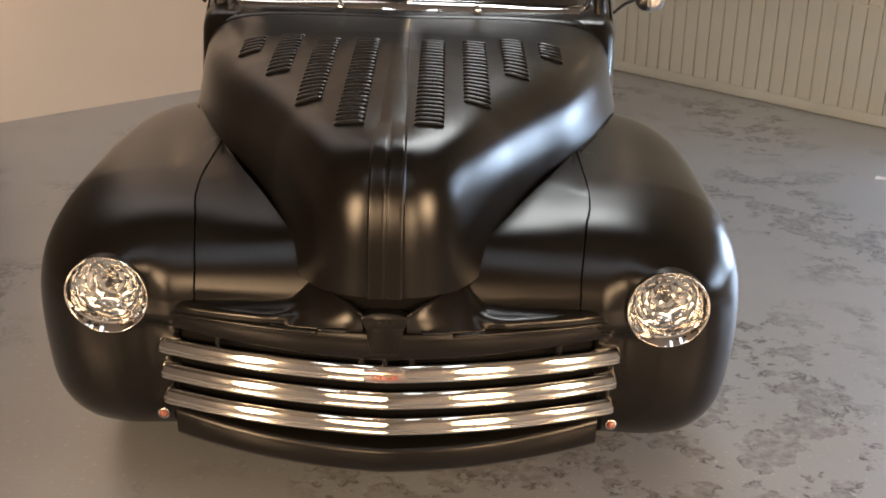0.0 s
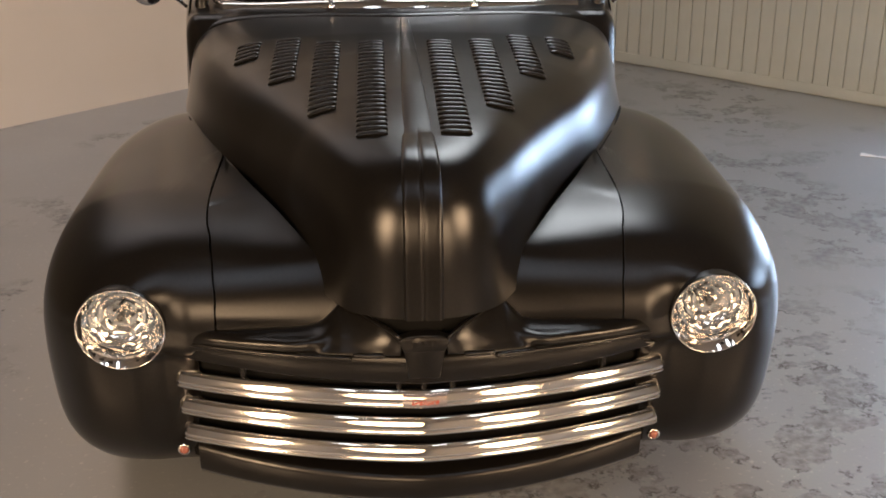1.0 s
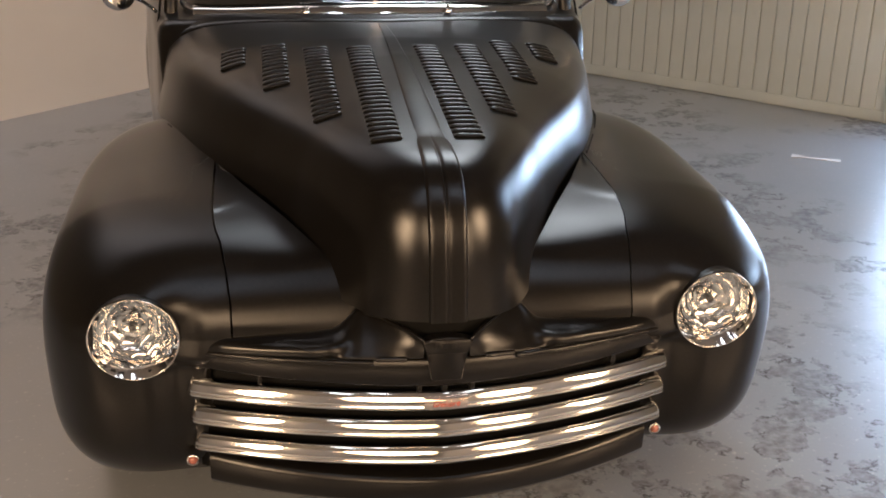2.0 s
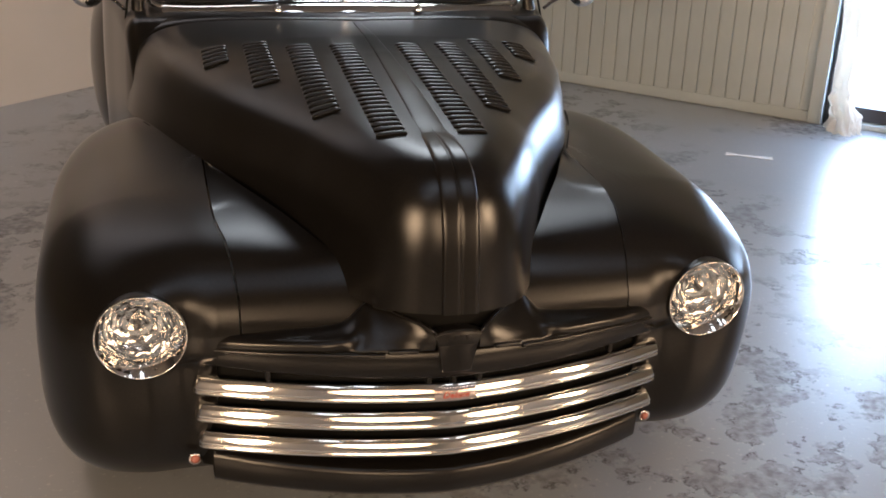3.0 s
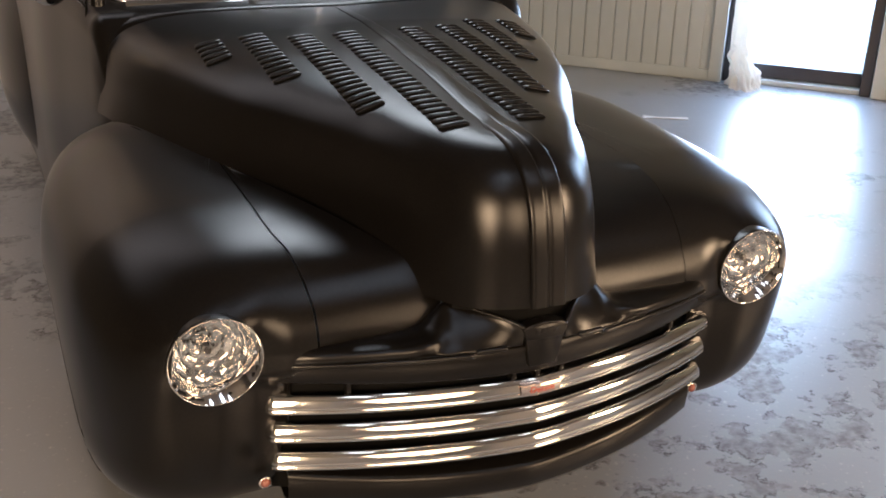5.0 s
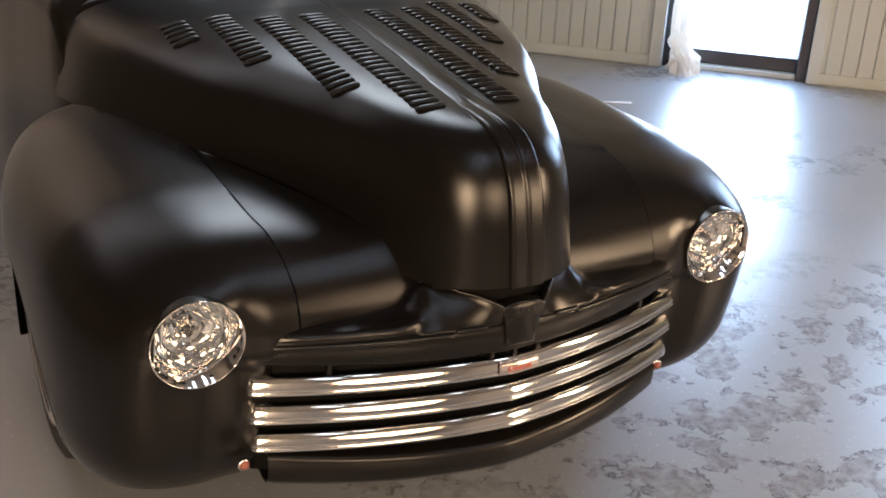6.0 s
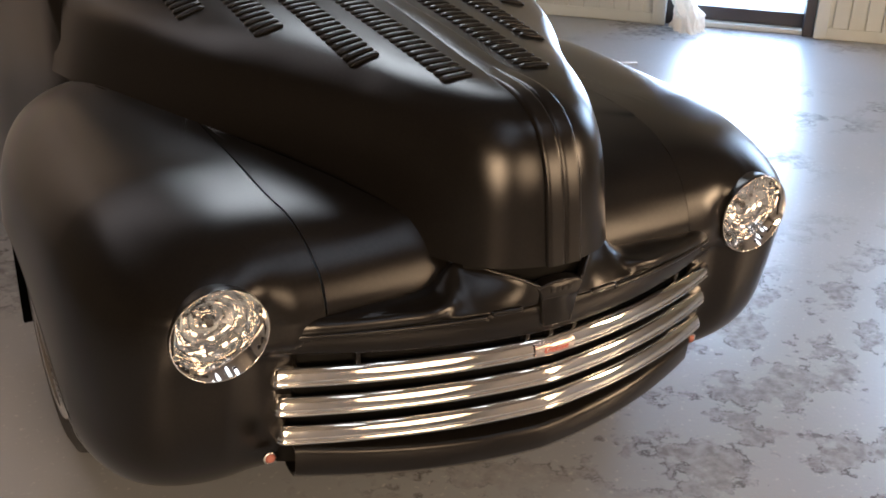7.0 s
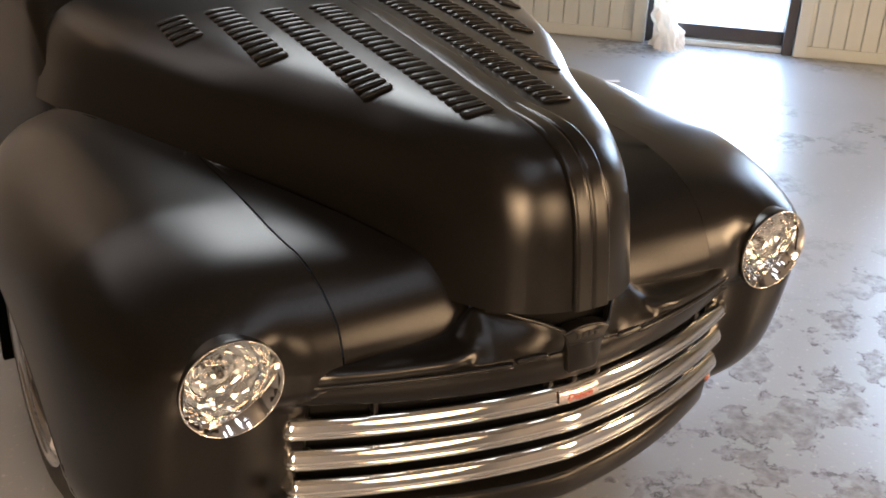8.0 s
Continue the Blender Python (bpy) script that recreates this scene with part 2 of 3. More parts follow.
OUT_R = Vector((-RIGHT.y, RIGHT.x, 0))
OUT_L = Vector((LEFT.y, -LEFT.x, 0))
ground_bm = box(-16, -16, -0.2, 16, 16, 0.0)
tagged(finish("floor", ground_bm, FLOOR, smooth=False), "blue-grey painted concrete floor with worn dark patches", "floor", kind="structure")
# the white wall's further stretch, coloured dark for shade and dim reflections
tagged(finish("wall_southwest", wall_box(CORNER, LEFT, 3.5, 11, 0, HIGH, 0.2, OUT_L), SHADED_WALL, smooth=False), "further stretch of the white wall, coloured dark for shade", "wall", kind="structure")
tagged(finish("wall_west", wall_box(CORNER, LEFT, -0.2, 3.5, 0, HIGH, 0.2, OUT_L), WALL, smooth=False), "smooth warm white painted wall", "wall", kind="structure")
D0, D1 = 3.60, 4.43
W0, W1, WZ0, WZ1 = 5.20, 6.70, 0.85, 2.15
wr = new("wall_north")
tagged(wr, "white wall of grooved upright boards", "wall", kind="structure")
for a0, a1, z0, z1 in ((-0.2, D0, 0, HIGH), (D1, W0, 0, HIGH), (W1, 10, 0, HIGH), (W0, W1, 0, WZ0), (W0, W1, WZ1, HIGH), (D0, D1, 2.1, HIGH)):
    part("wall_slab", wall_box(CORNER, RIGHT, a0, a1, z0, z1, 0.2, OUT_R, 0.012), PLANK, wr, smooth=False)
far1 = CORNER + RIGHT * 10
far2 = CORNER + LEFT * 11
tagged(finish("wall_south", wall_box(far2, RIGHT, -0.2, 10.2, 0, HIGH, 0.2, -OUT_R), PALE, smooth=False), "plain pale painted wall", "wall", kind="structure")
tagged(finish("wall_east", wall_box(far1, LEFT, -0.2, 11.2, 0, HIGH, 0.2, -OUT_L), PALE, smooth=False), "plain pale painted wall", "wall", kind="structure")
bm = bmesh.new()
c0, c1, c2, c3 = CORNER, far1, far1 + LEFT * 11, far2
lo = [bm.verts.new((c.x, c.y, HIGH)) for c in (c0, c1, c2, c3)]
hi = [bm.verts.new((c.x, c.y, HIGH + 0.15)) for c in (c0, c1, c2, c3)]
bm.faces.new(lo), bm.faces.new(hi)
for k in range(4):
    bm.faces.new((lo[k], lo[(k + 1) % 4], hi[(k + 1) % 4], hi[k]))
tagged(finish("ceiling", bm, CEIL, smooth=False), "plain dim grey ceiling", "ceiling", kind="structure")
# daylight outside the doorway
c = CORNER + RIGHT * 5.2 + OUT_R * 2.5
bm = bmesh.new()
vs = [bm.verts.new(c + RIGHT * s * 4 + Vector((0, 0, h))) for s, h in ((-1, -0.1), (1, -0.1), (1, 3.2), (-1, 3.2))]
bm.faces.new(vs)
tagged(finish("backdrop", bm, GLOW, smooth=False), "bright white daylight outside the doorway", "sky", kind="structure")

# ---- the car: x across, y from the nose to the tail ----
car = thing("car", "satin black vintage coupe with louvered hood and chrome grille", "car")
# the car stands a little askew and leans on its springs
LEAN, TURN = 1.0, 0.35
PIVOT = 0.5
car.matrix_basis = Matrix.Translation((0, 0, PIVOT)) @ pose(0, 0, 0, 0, LEAN, TURN) @ Matrix.Translation((0, 0, -PIVOT))

# hood: a skin from its lower edge, round the nose, to the spine
HOOD_EDGE = [  # x, y, z, spine y, boxiness
    (0.000, 0.000, 0.735, 0.290, 4.0), (0.050, 0.006, 0.734, 0.292, 4.0), (0.095, 0.0235, 0.731, 0.300, 4.0), (0.140, 0.0545, 0.727, 0.316, 4.0), (0.168, 0.086, 0.723, 0.332, 4.1), (0.188, 0.1195, 0.720, 0.350, 4.3),
    (0.212, 0.168, 0.717, 0.382, 4.6), (0.242, 0.233, 0.716, 0.426, 5.0), (0.278, 0.312, 0.720, 0.480, 5.2), (0.331, 0.428, 0.732, 0.562, 5.2), (0.405, 0.578, 0.756, 0.685, 5.2), (0.506, 0.767, 0.788, 0.840, 5.2),
    (0.585, 0.970, 0.808, 1.000, 5.3), (0.640, 1.150, 0.812, 1.130, 5.5), (0.678, 1.315, 0.805, 1.250, 5.8), (0.698, 1.440, 0.795, 1.340, 6.2)]


def spine_z(y):
    return float(np.interp(y, [0.0, 0.30, 0.6, 0.9, 1.1, 1.34, 1.5], [1.022, 1.046, 1.071, 1.087, 1.090, 1.081, 1.060]))


def hood_rows(nu=100, nv=46):
    rows = []
    for x, y, z, sy, n in spline(HOOD_EDGE, nu):
        base, top = Vector((x, y, z)), Vector((0, sy, spine_z(sy)))
        t = min(1.0, max(0.0, y / 0.8))
        crown = 0.11 * t * t * (3 - 2 * t) - 0.06 * max(0.0, (y - 0.8) / 0.64) ** 2
        row = []
        for k in range(nv):
            u = 0.5 - 0.5 * math.cos(math.pi * k / (nv - 1))
            a = math.pi / 2 * (0.35 * u + 0.65 * (0.5 - 0.5 * math.cos(math.pi * u)))
            h, v = 1 - math.cos(a) ** (2 / n), math.sin(a) ** (2 / n)
            v *= 1 - crown * (1 - h) ** 1.5
            h += (0.14 * max(0.0, 1 - y / 0.35) ** 2 + 0.07 * min(1.0, y / 0.4)) * v * (1 - h)
            inset = 0.006 * (1 - max(0.0, 1 - v / 0.35) ** 2) * (1 - h) * min(1.0, x / 0.2)
            row.append((base.x - inset + (top.x - base.x) * h, base.y + (top.y - base.y) * h, base.z + (top.z - base.z) * v))
        rows.append(row)
    return rows


half = hood_rows()
other = [[(-x, y, z) for x, y, z in r] for r in half[:0:-1]]
hood_bm = grid(other + half)
bmesh.ops.remove_doubles(hood_bm, verts=hood_bm.verts, dist=0.0004)
from mathutils.bvhtree import BVHTree
hood_tree = BVHTree.FromBMesh(hood_bm)
thicken(part("hood", hood_bm, SATIN, car, "satin black rounded hood"), 0.004)

# the two ribs that run up the nose and along the spine, and taper to the windscreen
nose = [Vector(p) for p in half[0]]
spine = nose + [(0, y, spine_z(y)) for y in np.linspace(0.31, 1.335, 60)]
rows = []
spine = [tuple(p) for p in spline(spine, 140)]
for i, p in enumerate(spine):
    a, b = Vector(spine[max(i - 1, 0)]), Vector(spine[min(i + 1, len(spine) - 1)])
    d = (b - a).normalized()
    up = Vector((0, -d.z, d.y))
    fade = 1 - max(0.0, (p[1] - 0.1) / 1.24)
    w = 0.011 + 0.030 * fade
    rise = 1 - min(1.0, max(0.0, (p[1] - 0.05) / 0.27))
    rise *= rise * (3 - 2 * rise) / max(rise, 0.001)
    row = []
    for s in np.linspace(-1, 1, 41):
        rib = max(0.0, 1 - abs(2 * abs(s) - 1) ** 7.0) ** 0.7
        swell = 1 - s * s
        row.append(Vector(p) + Vector((s * w, 0, 0)) + up * (-0.0012 + 0.0030 * (1 - abs(s) ** 16) + 0.0052 * rise * rib + 0.0035 * (1 - rise) * swell * fade))
    rows.append(row)
part("centre_rib", grid(rows), SATIN, car, "twin raised ribs along the hood's centre")


# louvers pressed into the hood in four rows a side
def louver_mesh(w=0.071):
    prof = ((0.0128, -0.0012), (0.0118, 0.0010), (0.0095, 0.0046), (0.0055, 0.0074), (0.0005, 0.0088), (-0.0040, 0.0086), (-0.0080, 0.0073), (-0.0102, 0.0056), (-0.0104, 0.0046), (-0.0085, 0.0038), (-0.0075, -0.0012))
    rows = []
    for i in range(15):
        s = math.sin(math.pi / 2 * (-1 + 2 * i / 14))
        arch = max(0.0, 1 - abs(s) ** 5) ** 0.5
        rows.append([(s * w / 2, 0.002 + (y - 0.002) * (0.55 + 0.45 * arch), z * arch if z > 0 else z) for y, z in prof])
    bm = grid(rows)
    for f in bm.faces:
        c = f.calc_center_median()
        if c.y < -0.004 and c.z < 0.0038:
            f.material_index = 1
    return bm


louver = part("louver", louver_mesh(), SATIN, car)
louver.data.materials.append(DARK)
spots = []
for out, y0, count in ((0.0935, 0.287, 25), (0.2115, 0.480, 19), (0.3245, 0.748, 12), (0.437, 0.968, 5)):
    for k in range(count):
        for x in (-out - 0.007, out - 0.007):
            spots.append((x, y0 + k * 0.0292))
for i, (x, y) in enumerate(spots):
    hit_at, normal, _, _ = hood_tree.ray_cast(Vector((x, y, 2)), Vector((0, 0, -1)))
    if normal.z < 0:
        normal = -normal
    ob = louver if i == 0 else new("louver", louver.data)
    ob.parent = car
    ax = Vector((1, 0, 0))
    ax = (ax - normal * ax.dot(normal)).normalized()
    ay = normal.cross(ax)
    ob.matrix_local = Matrix.Translation(hit_at) @ Matrix((ax, ay, normal)).transposed().to_4x4()

# catwalks: the panels between hood and fenders
INNER = [(0.494, 0.767, 0.838), (0.415, 0.580, 0.833), (0.375, 0.500, 0.827), (0.332, 0.420, 0.818), (0.298, 0.355, 0.808), (0.260, 0.285, 0.795), (0.231, 0.238, 0.780),
         (0.206, 0.208, 0.757), (0.186, 0.182, 0.728), (0.173, 0.162, 0.694), (0.165, 0.148, 0.657), (0.160, 0.138, 0.60)]

# fenders: full rounded forms, cut out over the wheels
FX, FY, FZ = 0.507, 0.827, 0.404
WHEEL_Y = 0.92
ARCH_Y, ARCH_Z, ARCH_H = 0.46, 0.27, 0.28
LAMP = Vector((0.666, 0.164, 0.650))


def fender_point(th, z):
    """Outward angle th (0: forward, 90: outward, 180: backward) and height z."""
    c, s = math.cos(th), math.sin(th)
    b, p = (0.690, 4.0) if c > 0 else (0.72, 3.0)
    up, q = ((z - FZ) / 0.434, 3.60 + 0.45 * max(0.0, c) ** 2 + 3.6 * max(0.0, c) ** 10) if z > FZ else ((FZ - z) / 0.344, 2.6)
    rest = max(0.0, 1 - abs(up) ** q) ** (1 / q)
    m = (abs(c) ** p + abs(s) ** p) ** (-1 / p)
    x = FX + 0.413 * rest * m * s
    y = FY - b * rest * m * c + 0.25 * min(0.15, max(0.0, z - 0.645)) * max(0.0, c) ** 10
    if z < 0.75:
        y += 0.078 * ((0.75 - z) / 0.49) ** 2 * max(0.0, c) / (max(0.0, c) + 0.25) * 1.25
    # set back behind the ends of the grille bars
    back = [min(1.0, max(0.0, a)) for a in ((0.67 - x) / 0.10, (0.605 - z) / 0.05, (z - 0.27) / 0.12)]
    back = [a * a * (3 - 2 * a) for a in back]
    if y < 0.34:
        y += 0.030 * back[0] * back[1] * (0.25 + 0.75 * back[2])
    # the skin swells to meet the headlamp's ring
    far = math.hypot(x - LAMP.x, z - LAMP.z)
    if y < 0.42 and far < 0.24:
        t = (0.24 - max(far, 0.094)) / 0.146
        u, w = min(1.0, max(0.0, (x - 0.50) / 0.09)), min(1.0, (0.42 - y) / 0.24)
        out, high = (x - LAMP.x) / max(far, 0.02), (z - LAMP.z) / max(far, 0.02)
        swell = 0.020 * min(0.0, out) ** 2 + 0.008 * min(0.0, high) ** 2 - 0.013 * max(0.0, out) ** 2 - 0.014 * max(0.0, high) ** 2 - 0.028 * max(0.0, out) * max(0.0, high)
        y += swell * t * t * (3 - 2 * t) * u * u * (3 - 2 * u) * w * w * (3 - 2 * w)
    # forward of a crest the top falls away to the front
    t = min(1.0, max(0.0, (z - 0.66) / 0.14))
    return Vector((x, y, z - 0.070 * max(0.0, 0.53 - y) * t * t * (3 - 2 * t)))


def fender_edge(z, gap=0.0045):
    """The inner edge of the fender, along the seam to the catwalk."""
    x = float(np.interp(z, [0.24, 0.34, 0.590, 0.605, 0.74, 0.80, 0.825, 0.838], [0.528, 0.528, 0.536, 0.456, 0.458, 0.467, 0.478, 0.500]))
    p = fender_point(0, z)
    return (x - gap, p.y, p.z)


def catwalk():
    a, b = spline([fender_edge(z) for z in (0.838, 0.8375, 0.836, 0.832, 0.824, 0.81, 0.79, 0.765, 0.735, 0.70, 0.665)] + [(0.452, 0.143, 0.61)], 60, True), spline(INNER, 60, True)
    rows = []
    for p, q in zip(a, b):
        rows.append([Vector(p) * (1 - s) + Vector(q) * s + Vector((0, 0, -0.001 * math.sin(math.pi * s))) for s in np.linspace(0, 1, 12)])
    return grid(rows)


thicken(part("catwalk", catwalk(), SATIN, car), 0.004)
thicken(part("catwalk", mirror_x(catwalk()), SATIN, car), 0.004)


def fender_bm():
    rows = []
    for th in np.linspace(0, math.pi, 170):
        foot = fender_point(th, 0.40)
        dy = foot.y - WHEEL_Y
        zb = 0.236
        if abs(dy) < ARCH_Y and foot.x > 0.7:
            zb = max(zb, ARCH_Z + ARCH_H * math.sqrt(1 - (dy / ARCH_Y) ** 2))
        if foot.y > WHEEL_Y + ARCH_Y:
            zb = 0.09
        top = 0.434 + FZ
        heights = [zb + (0.57 - zb) * k / 28 for k in range(28)] + [0.57 + (top - 0.57) * (1 - (1 - k / 60) ** 1.8) for k in range(61)]
        if not rows:
            front = heights
        rows.append([fender_point(th, z) for z in heights])
    inner, behind = [], []
    for s in np.linspace(1, 0, 12)[:-1]:
        row = []
        for v, z in zip(rows[0], front):
            edge = fender_edge(z, 0)[0]
            row.append(Vector((edge + (v.x - edge) * (1 - s), v.y, v.z)))
        inner.append(row)
    for s in np.linspace(0, 1, 8)[1:]:
        behind.append([Vector((v.x - 0.07 * s, v.y, v.z)) for v in rows[-1]])
    bm = grid(inner + rows + behind)
    gone = [f for f in bm.faces if f.calc_center_median().y < 0.4 and math.hypot(f.calc_center_median().x - LAMP.x, f.calc_center_median().z - LAMP.z) < 0.0895]
    bmesh.ops.delete(bm, geom=gone, context="FACES")
    bmesh.ops.remove_doubles(bm, verts=bm.verts, dist=0.0002)
    return bm


for side in (-1, 1):
    seal = [(side * (x + 0.002), y, z) for x, y, z in spline([(0.506, 0.767, 0.836), (0.585, 0.970, 0.834), (0.640, 1.150, 0.829), (0.668, 1.265, 0.808)], 30)]
    part("hood_seal", tube(seal, 0.0035, 6), DARK, car, "dark gap along the hood's edge")
    bm = fender_bm()
    if side < 0:
        mirror_x(bm)
    thicken(part("front_fender", bm, SATIN, car, "satin black bulbous front fender"), 0.004)
    # rolled lip round the wheel opening
    lip = []
    for a in np.linspace(0, math.pi, 60):
        y, z = WHEEL_Y - ARCH_Y * math.cos(a), ARCH_Z + ARCH_H * math.sin(a)
        best = min((fender_point(t, max(z, 0.27)) for t in np.linspace(0.3, 2.9, 160)), key=lambda q: abs(q.y - y))
        lip.append((side * (best.x - 0.002), y, z))
    part("arch_lip", tube(lip, 0.007, 8), SATIN, car)
    # dark edge of the fender's tail behind the wheel
    part("fender_tail", box(side * 0.62, WHEEL_Y + ARCH_Y - 0.004, 0.085, side * 0.868, WHEEL_Y + ARCH_Y + 0.012, 0.45, bevel=0.003), DARK, car)

# headlamps: a deep chrome dish with a cut-glass lamp at its bottom


def cushions():
    """Rings of broad mirror facets, each tipped its own way, on a shallow bowl."""
    bm = bmesh.new()
    rng = random.Random(11)
    edges = (0.012, 0.034, 0.054, 0.0725)
    for j, count in enumerate((5, 8, 12)):
        for k in range(count):
            rows = []
            tip, lean = rng.uniform(-0.0022, 0.0022), rng.uniform(-0.0022, 0.0022)
            for u in np.linspace(0, 1, 6):
                r = edges[j] + (edges[j + 1] - edges[j]) * u
                row = []
                for v in np.linspace(0, 1, 6):
                    a = 2 * math.pi * (k + v + 0.37 * j) / count
                    bulge = 0.0040 * (1 - (2 * u - 1) ** 2) * (1 - (2 * v - 1) ** 2) + 0.0020 * u + tip * (u - 0.5) + lean * (v - 0.5)
                    row.append((r * math.cos(a), r * math.sin(a), -0.076 + 0.032 * (r / 0.0780) ** 2 + bulge))
                rows.append(row)
            grid(rows, bm)
    lathe([(0.0715, -0.0500), (0.0760, -0.0440), (0.0788, -0.0380)], 96, bm)
    return bm


def headlamp(side):
    base = Matrix.Translation((side * LAMP.x, LAMP.y - 0.012, LAMP.z)) @ Matrix.Rotation(radians(90), 4, "X")

    def aimed(bm):
        # the lamp inside the fixed ring is aimed a little up, one of them also outward
        for v in bm.verts:
            d = max(0.0, -v.co.z - 0.002)
            v.co.x += (-0.16 if side < 0 else 0.0) * min(d, 0.04)
            v.co.y += 0.20 * min(d, 0.04)
        bm.transform(base)
        return bm

    bm = lathe([(0.0965, -0.008), (0.0980, -0.003), (0.0980, 0.0004), (0.0973, 0.0012), (0.0962, 0.0002), (0.0938, -0.0030), (0.0905, -0.0080), (0.0870, -0.0140), (0.0838, -0.0205), (0.0812, -0.0270), (0.0797, -0.0325), (0.0790, -0.0400)], 128)
    lamp = part("headlamp", aimed(bm), CHROME, car, "deep chrome headlamp dish with clear domed lens")
    bm = lathe([(0.0935, -0.052), (0.0965, -0.030), (0.0985, -0.012), (0.0990, -0.004), (0.0984, -0.0015), (0.0970, -0.0016)], 96)
    bm.transform(base)
    part("lamp_bucket", bm, SATIN, lamp, "satin black bucket round the ring")
    part("reflector", aimed(cushions()), MIRROR, lamp, "faceted mirror reflector")
    bm = lathe([(0.0, -0.0200), (0.015, -0.0206), (0.030, -0.0222), (0.045, -0.0250), (0.060, -0.0285), (0.071, -0.0315), (0.0788, -0.0340)], 48)
    glass = thicken(part("lens", aimed(bm), GLASS, lamp, "clear domed glass lens"), 0.002)
    glass.visible_shadow = False
    bm = lathe([(0.0, -0.040), (0.006, -0.0405), (0.0085, -0.0435), (0.0085, -0.050), (0.006, -0.054), (0.006, -0.078)], 20)
    part("bulb_shield", aimed(bm), FRAME, lamp)
    bm = lathe([(0.0085, -0.068), (0.013, -0.070), (0.0135, -0.078)], 20)
    part("bulb_collar", aimed(bm), CHROME, lamp)


headlamp(-1), headlamp(1)


# grille
def front_y(x):
    x = abs(x)
    return 0.060 * x + 0.42 * x * x


def bar_path(z0, half_w, drop, push=0.0, n=61, short=0.0):
    pts = []
    for x in np.linspace(-half_w + short, half_w, n):
        pts.append(Vector((x, front_y(x) + push, z0 - drop * (x / half_w) ** 2)))
    return pts


def bar_tail(end):
    """The rounded return at a bar's end, for an end at x > 0."""
    turn = math.atan(0.060 + 0.84 * end.x)
    centre = end + Vector((-math.sin(turn), math.cos(turn), 0)) * 0.020
    tail = [centre + Vector((math.sin(a), -math.cos(a), 0)) * 0.020 for a in np.linspace(turn, math.pi / 2, 9)[1:]]
    return tail + [tail[-1] + Vector((0, 0.03, 0))]


def grille_bar(z0, half_w):
    main = bar_path(z0, half_w, 0.024, 0.008, 71, 0.010)
    flip = Vector((-main[0].x, main[0].y, main[0].z))
    path = [Vector((-p.x, p.y, p.z)) for p in bar_tail(flip)[::-1]] + main + bar_tail(main[-1])
    prof = [(0.018, 0.0210), (0.011, 0.0208), (0.0050, 0.0180), (0.0005, 0.0105), (-0.0030, 0.0030), (-0.0052, -0.0030), (-0.0056, -0.0062), (-0.0040, -0.0076), (-0.0040, -0.0094), (-0.0060, -0.0108), (-0.0056, -0.0160), (-0.0020, -0.0200), (0.006, -0.0215), (0.016, -0.0210)]
    rows = []
    for i, p in enumerate(path):
        d = (path[min(i + 1, len(path) - 1)] - path[max(i - 1, 0)]).normalized()
        back = Vector((-d.y, d.x, 0)).normalized()
        rows.append([p + back * b + Vector((0, 0, h)) for b, h in prof])
    return grid(rows)


for z0, half_w in ((0.536, 0.557), (0.466, 0.554), (0.396, 0.550)):
    part("grille_bar", grille_bar(z0, half_w), CHROME, car, "polished chrome grille bar")

# dark space behind the bars
bm = grid([[(p.x, p.y + back, z) for p in bar_path(0, 0.545, 0)] for z, back in ((0.27, 0.07), (0.45, 0.055), (0.58, 0.055), (0.63, 0.09))])
thicken(part("grille_backing", bm, DARK, car), 0.004)

bm = grid([[(x, 0.045 + 2.2 * x * x, z) for x in np.linspace(-0.17, 0.17, 21)] for z in (0.59, 0.66, 0.725)])
thicken(part("radiator_support", bm, DARK, car), 0.004)


# header over the bars: flat fascia with a bead, and a swelling brow each side
def fascia():
    rows = []
    for x in np.linspace(-0.535, 0.535, 81):
        y = front_y(x)
        e = abs(x) / 0.535
        zt, zb = 0.636 - 0.024 * e**2, 0.572 - 0.004 * e**2
        rows.append([(x, y + 0.03, zt + 0.008), (x, y + 0.016, zt + 0.004), (x, y + 0.010, zt), (x, y + 0.012, (zt + zb) / 2), (x, y + 0.0140, zb + 0.003), (x, y + 0.0165, zb), (x, y + 0.045, zb)])
    return grid(rows)


thicken(part("grille_header", fascia(), SATIN, car), 0.004)
BROW = [  # x, top y, top z, front y, front z, foot y, foot z
    (0.050, 0.004, 0.690, -0.002, 0.672, 0.006, 0.643), (0.075, 0.030, 0.699, 0.010, 0.676, 0.010, 0.641), (0.120, 0.076, 0.707, 0.032, 0.680, 0.016, 0.638),
    (0.155, 0.112, 0.714, 0.050, 0.680, 0.024, 0.634), (0.178, 0.128, 0.714, 0.058, 0.672, 0.030, 0.633), (0.202, 0.131, 0.690, 0.058, 0.661, 0.036, 0.631), (0.226, 0.132, 0.668, 0.052, 0.653, 0.043, 0.629),
    (0.270, 0.134, 0.659, 0.050, 0.647, 0.056, 0.625), (0.330, 0.138, 0.656, 0.066, 0.643, 0.076, 0.620),
    (0.420, 0.147, 0.651, 0.098, 0.636, 0.110, 0.612), (0.495, 0.158, 0.645, 0.131, 0.629, 0.143, 0.606), (0.530, 0.172, 0.633, 0.156, 0.619, 0.164, 0.602), (0.540, 0.182, 0.618, 0.176, 0.612, 0.178, 0.602)]


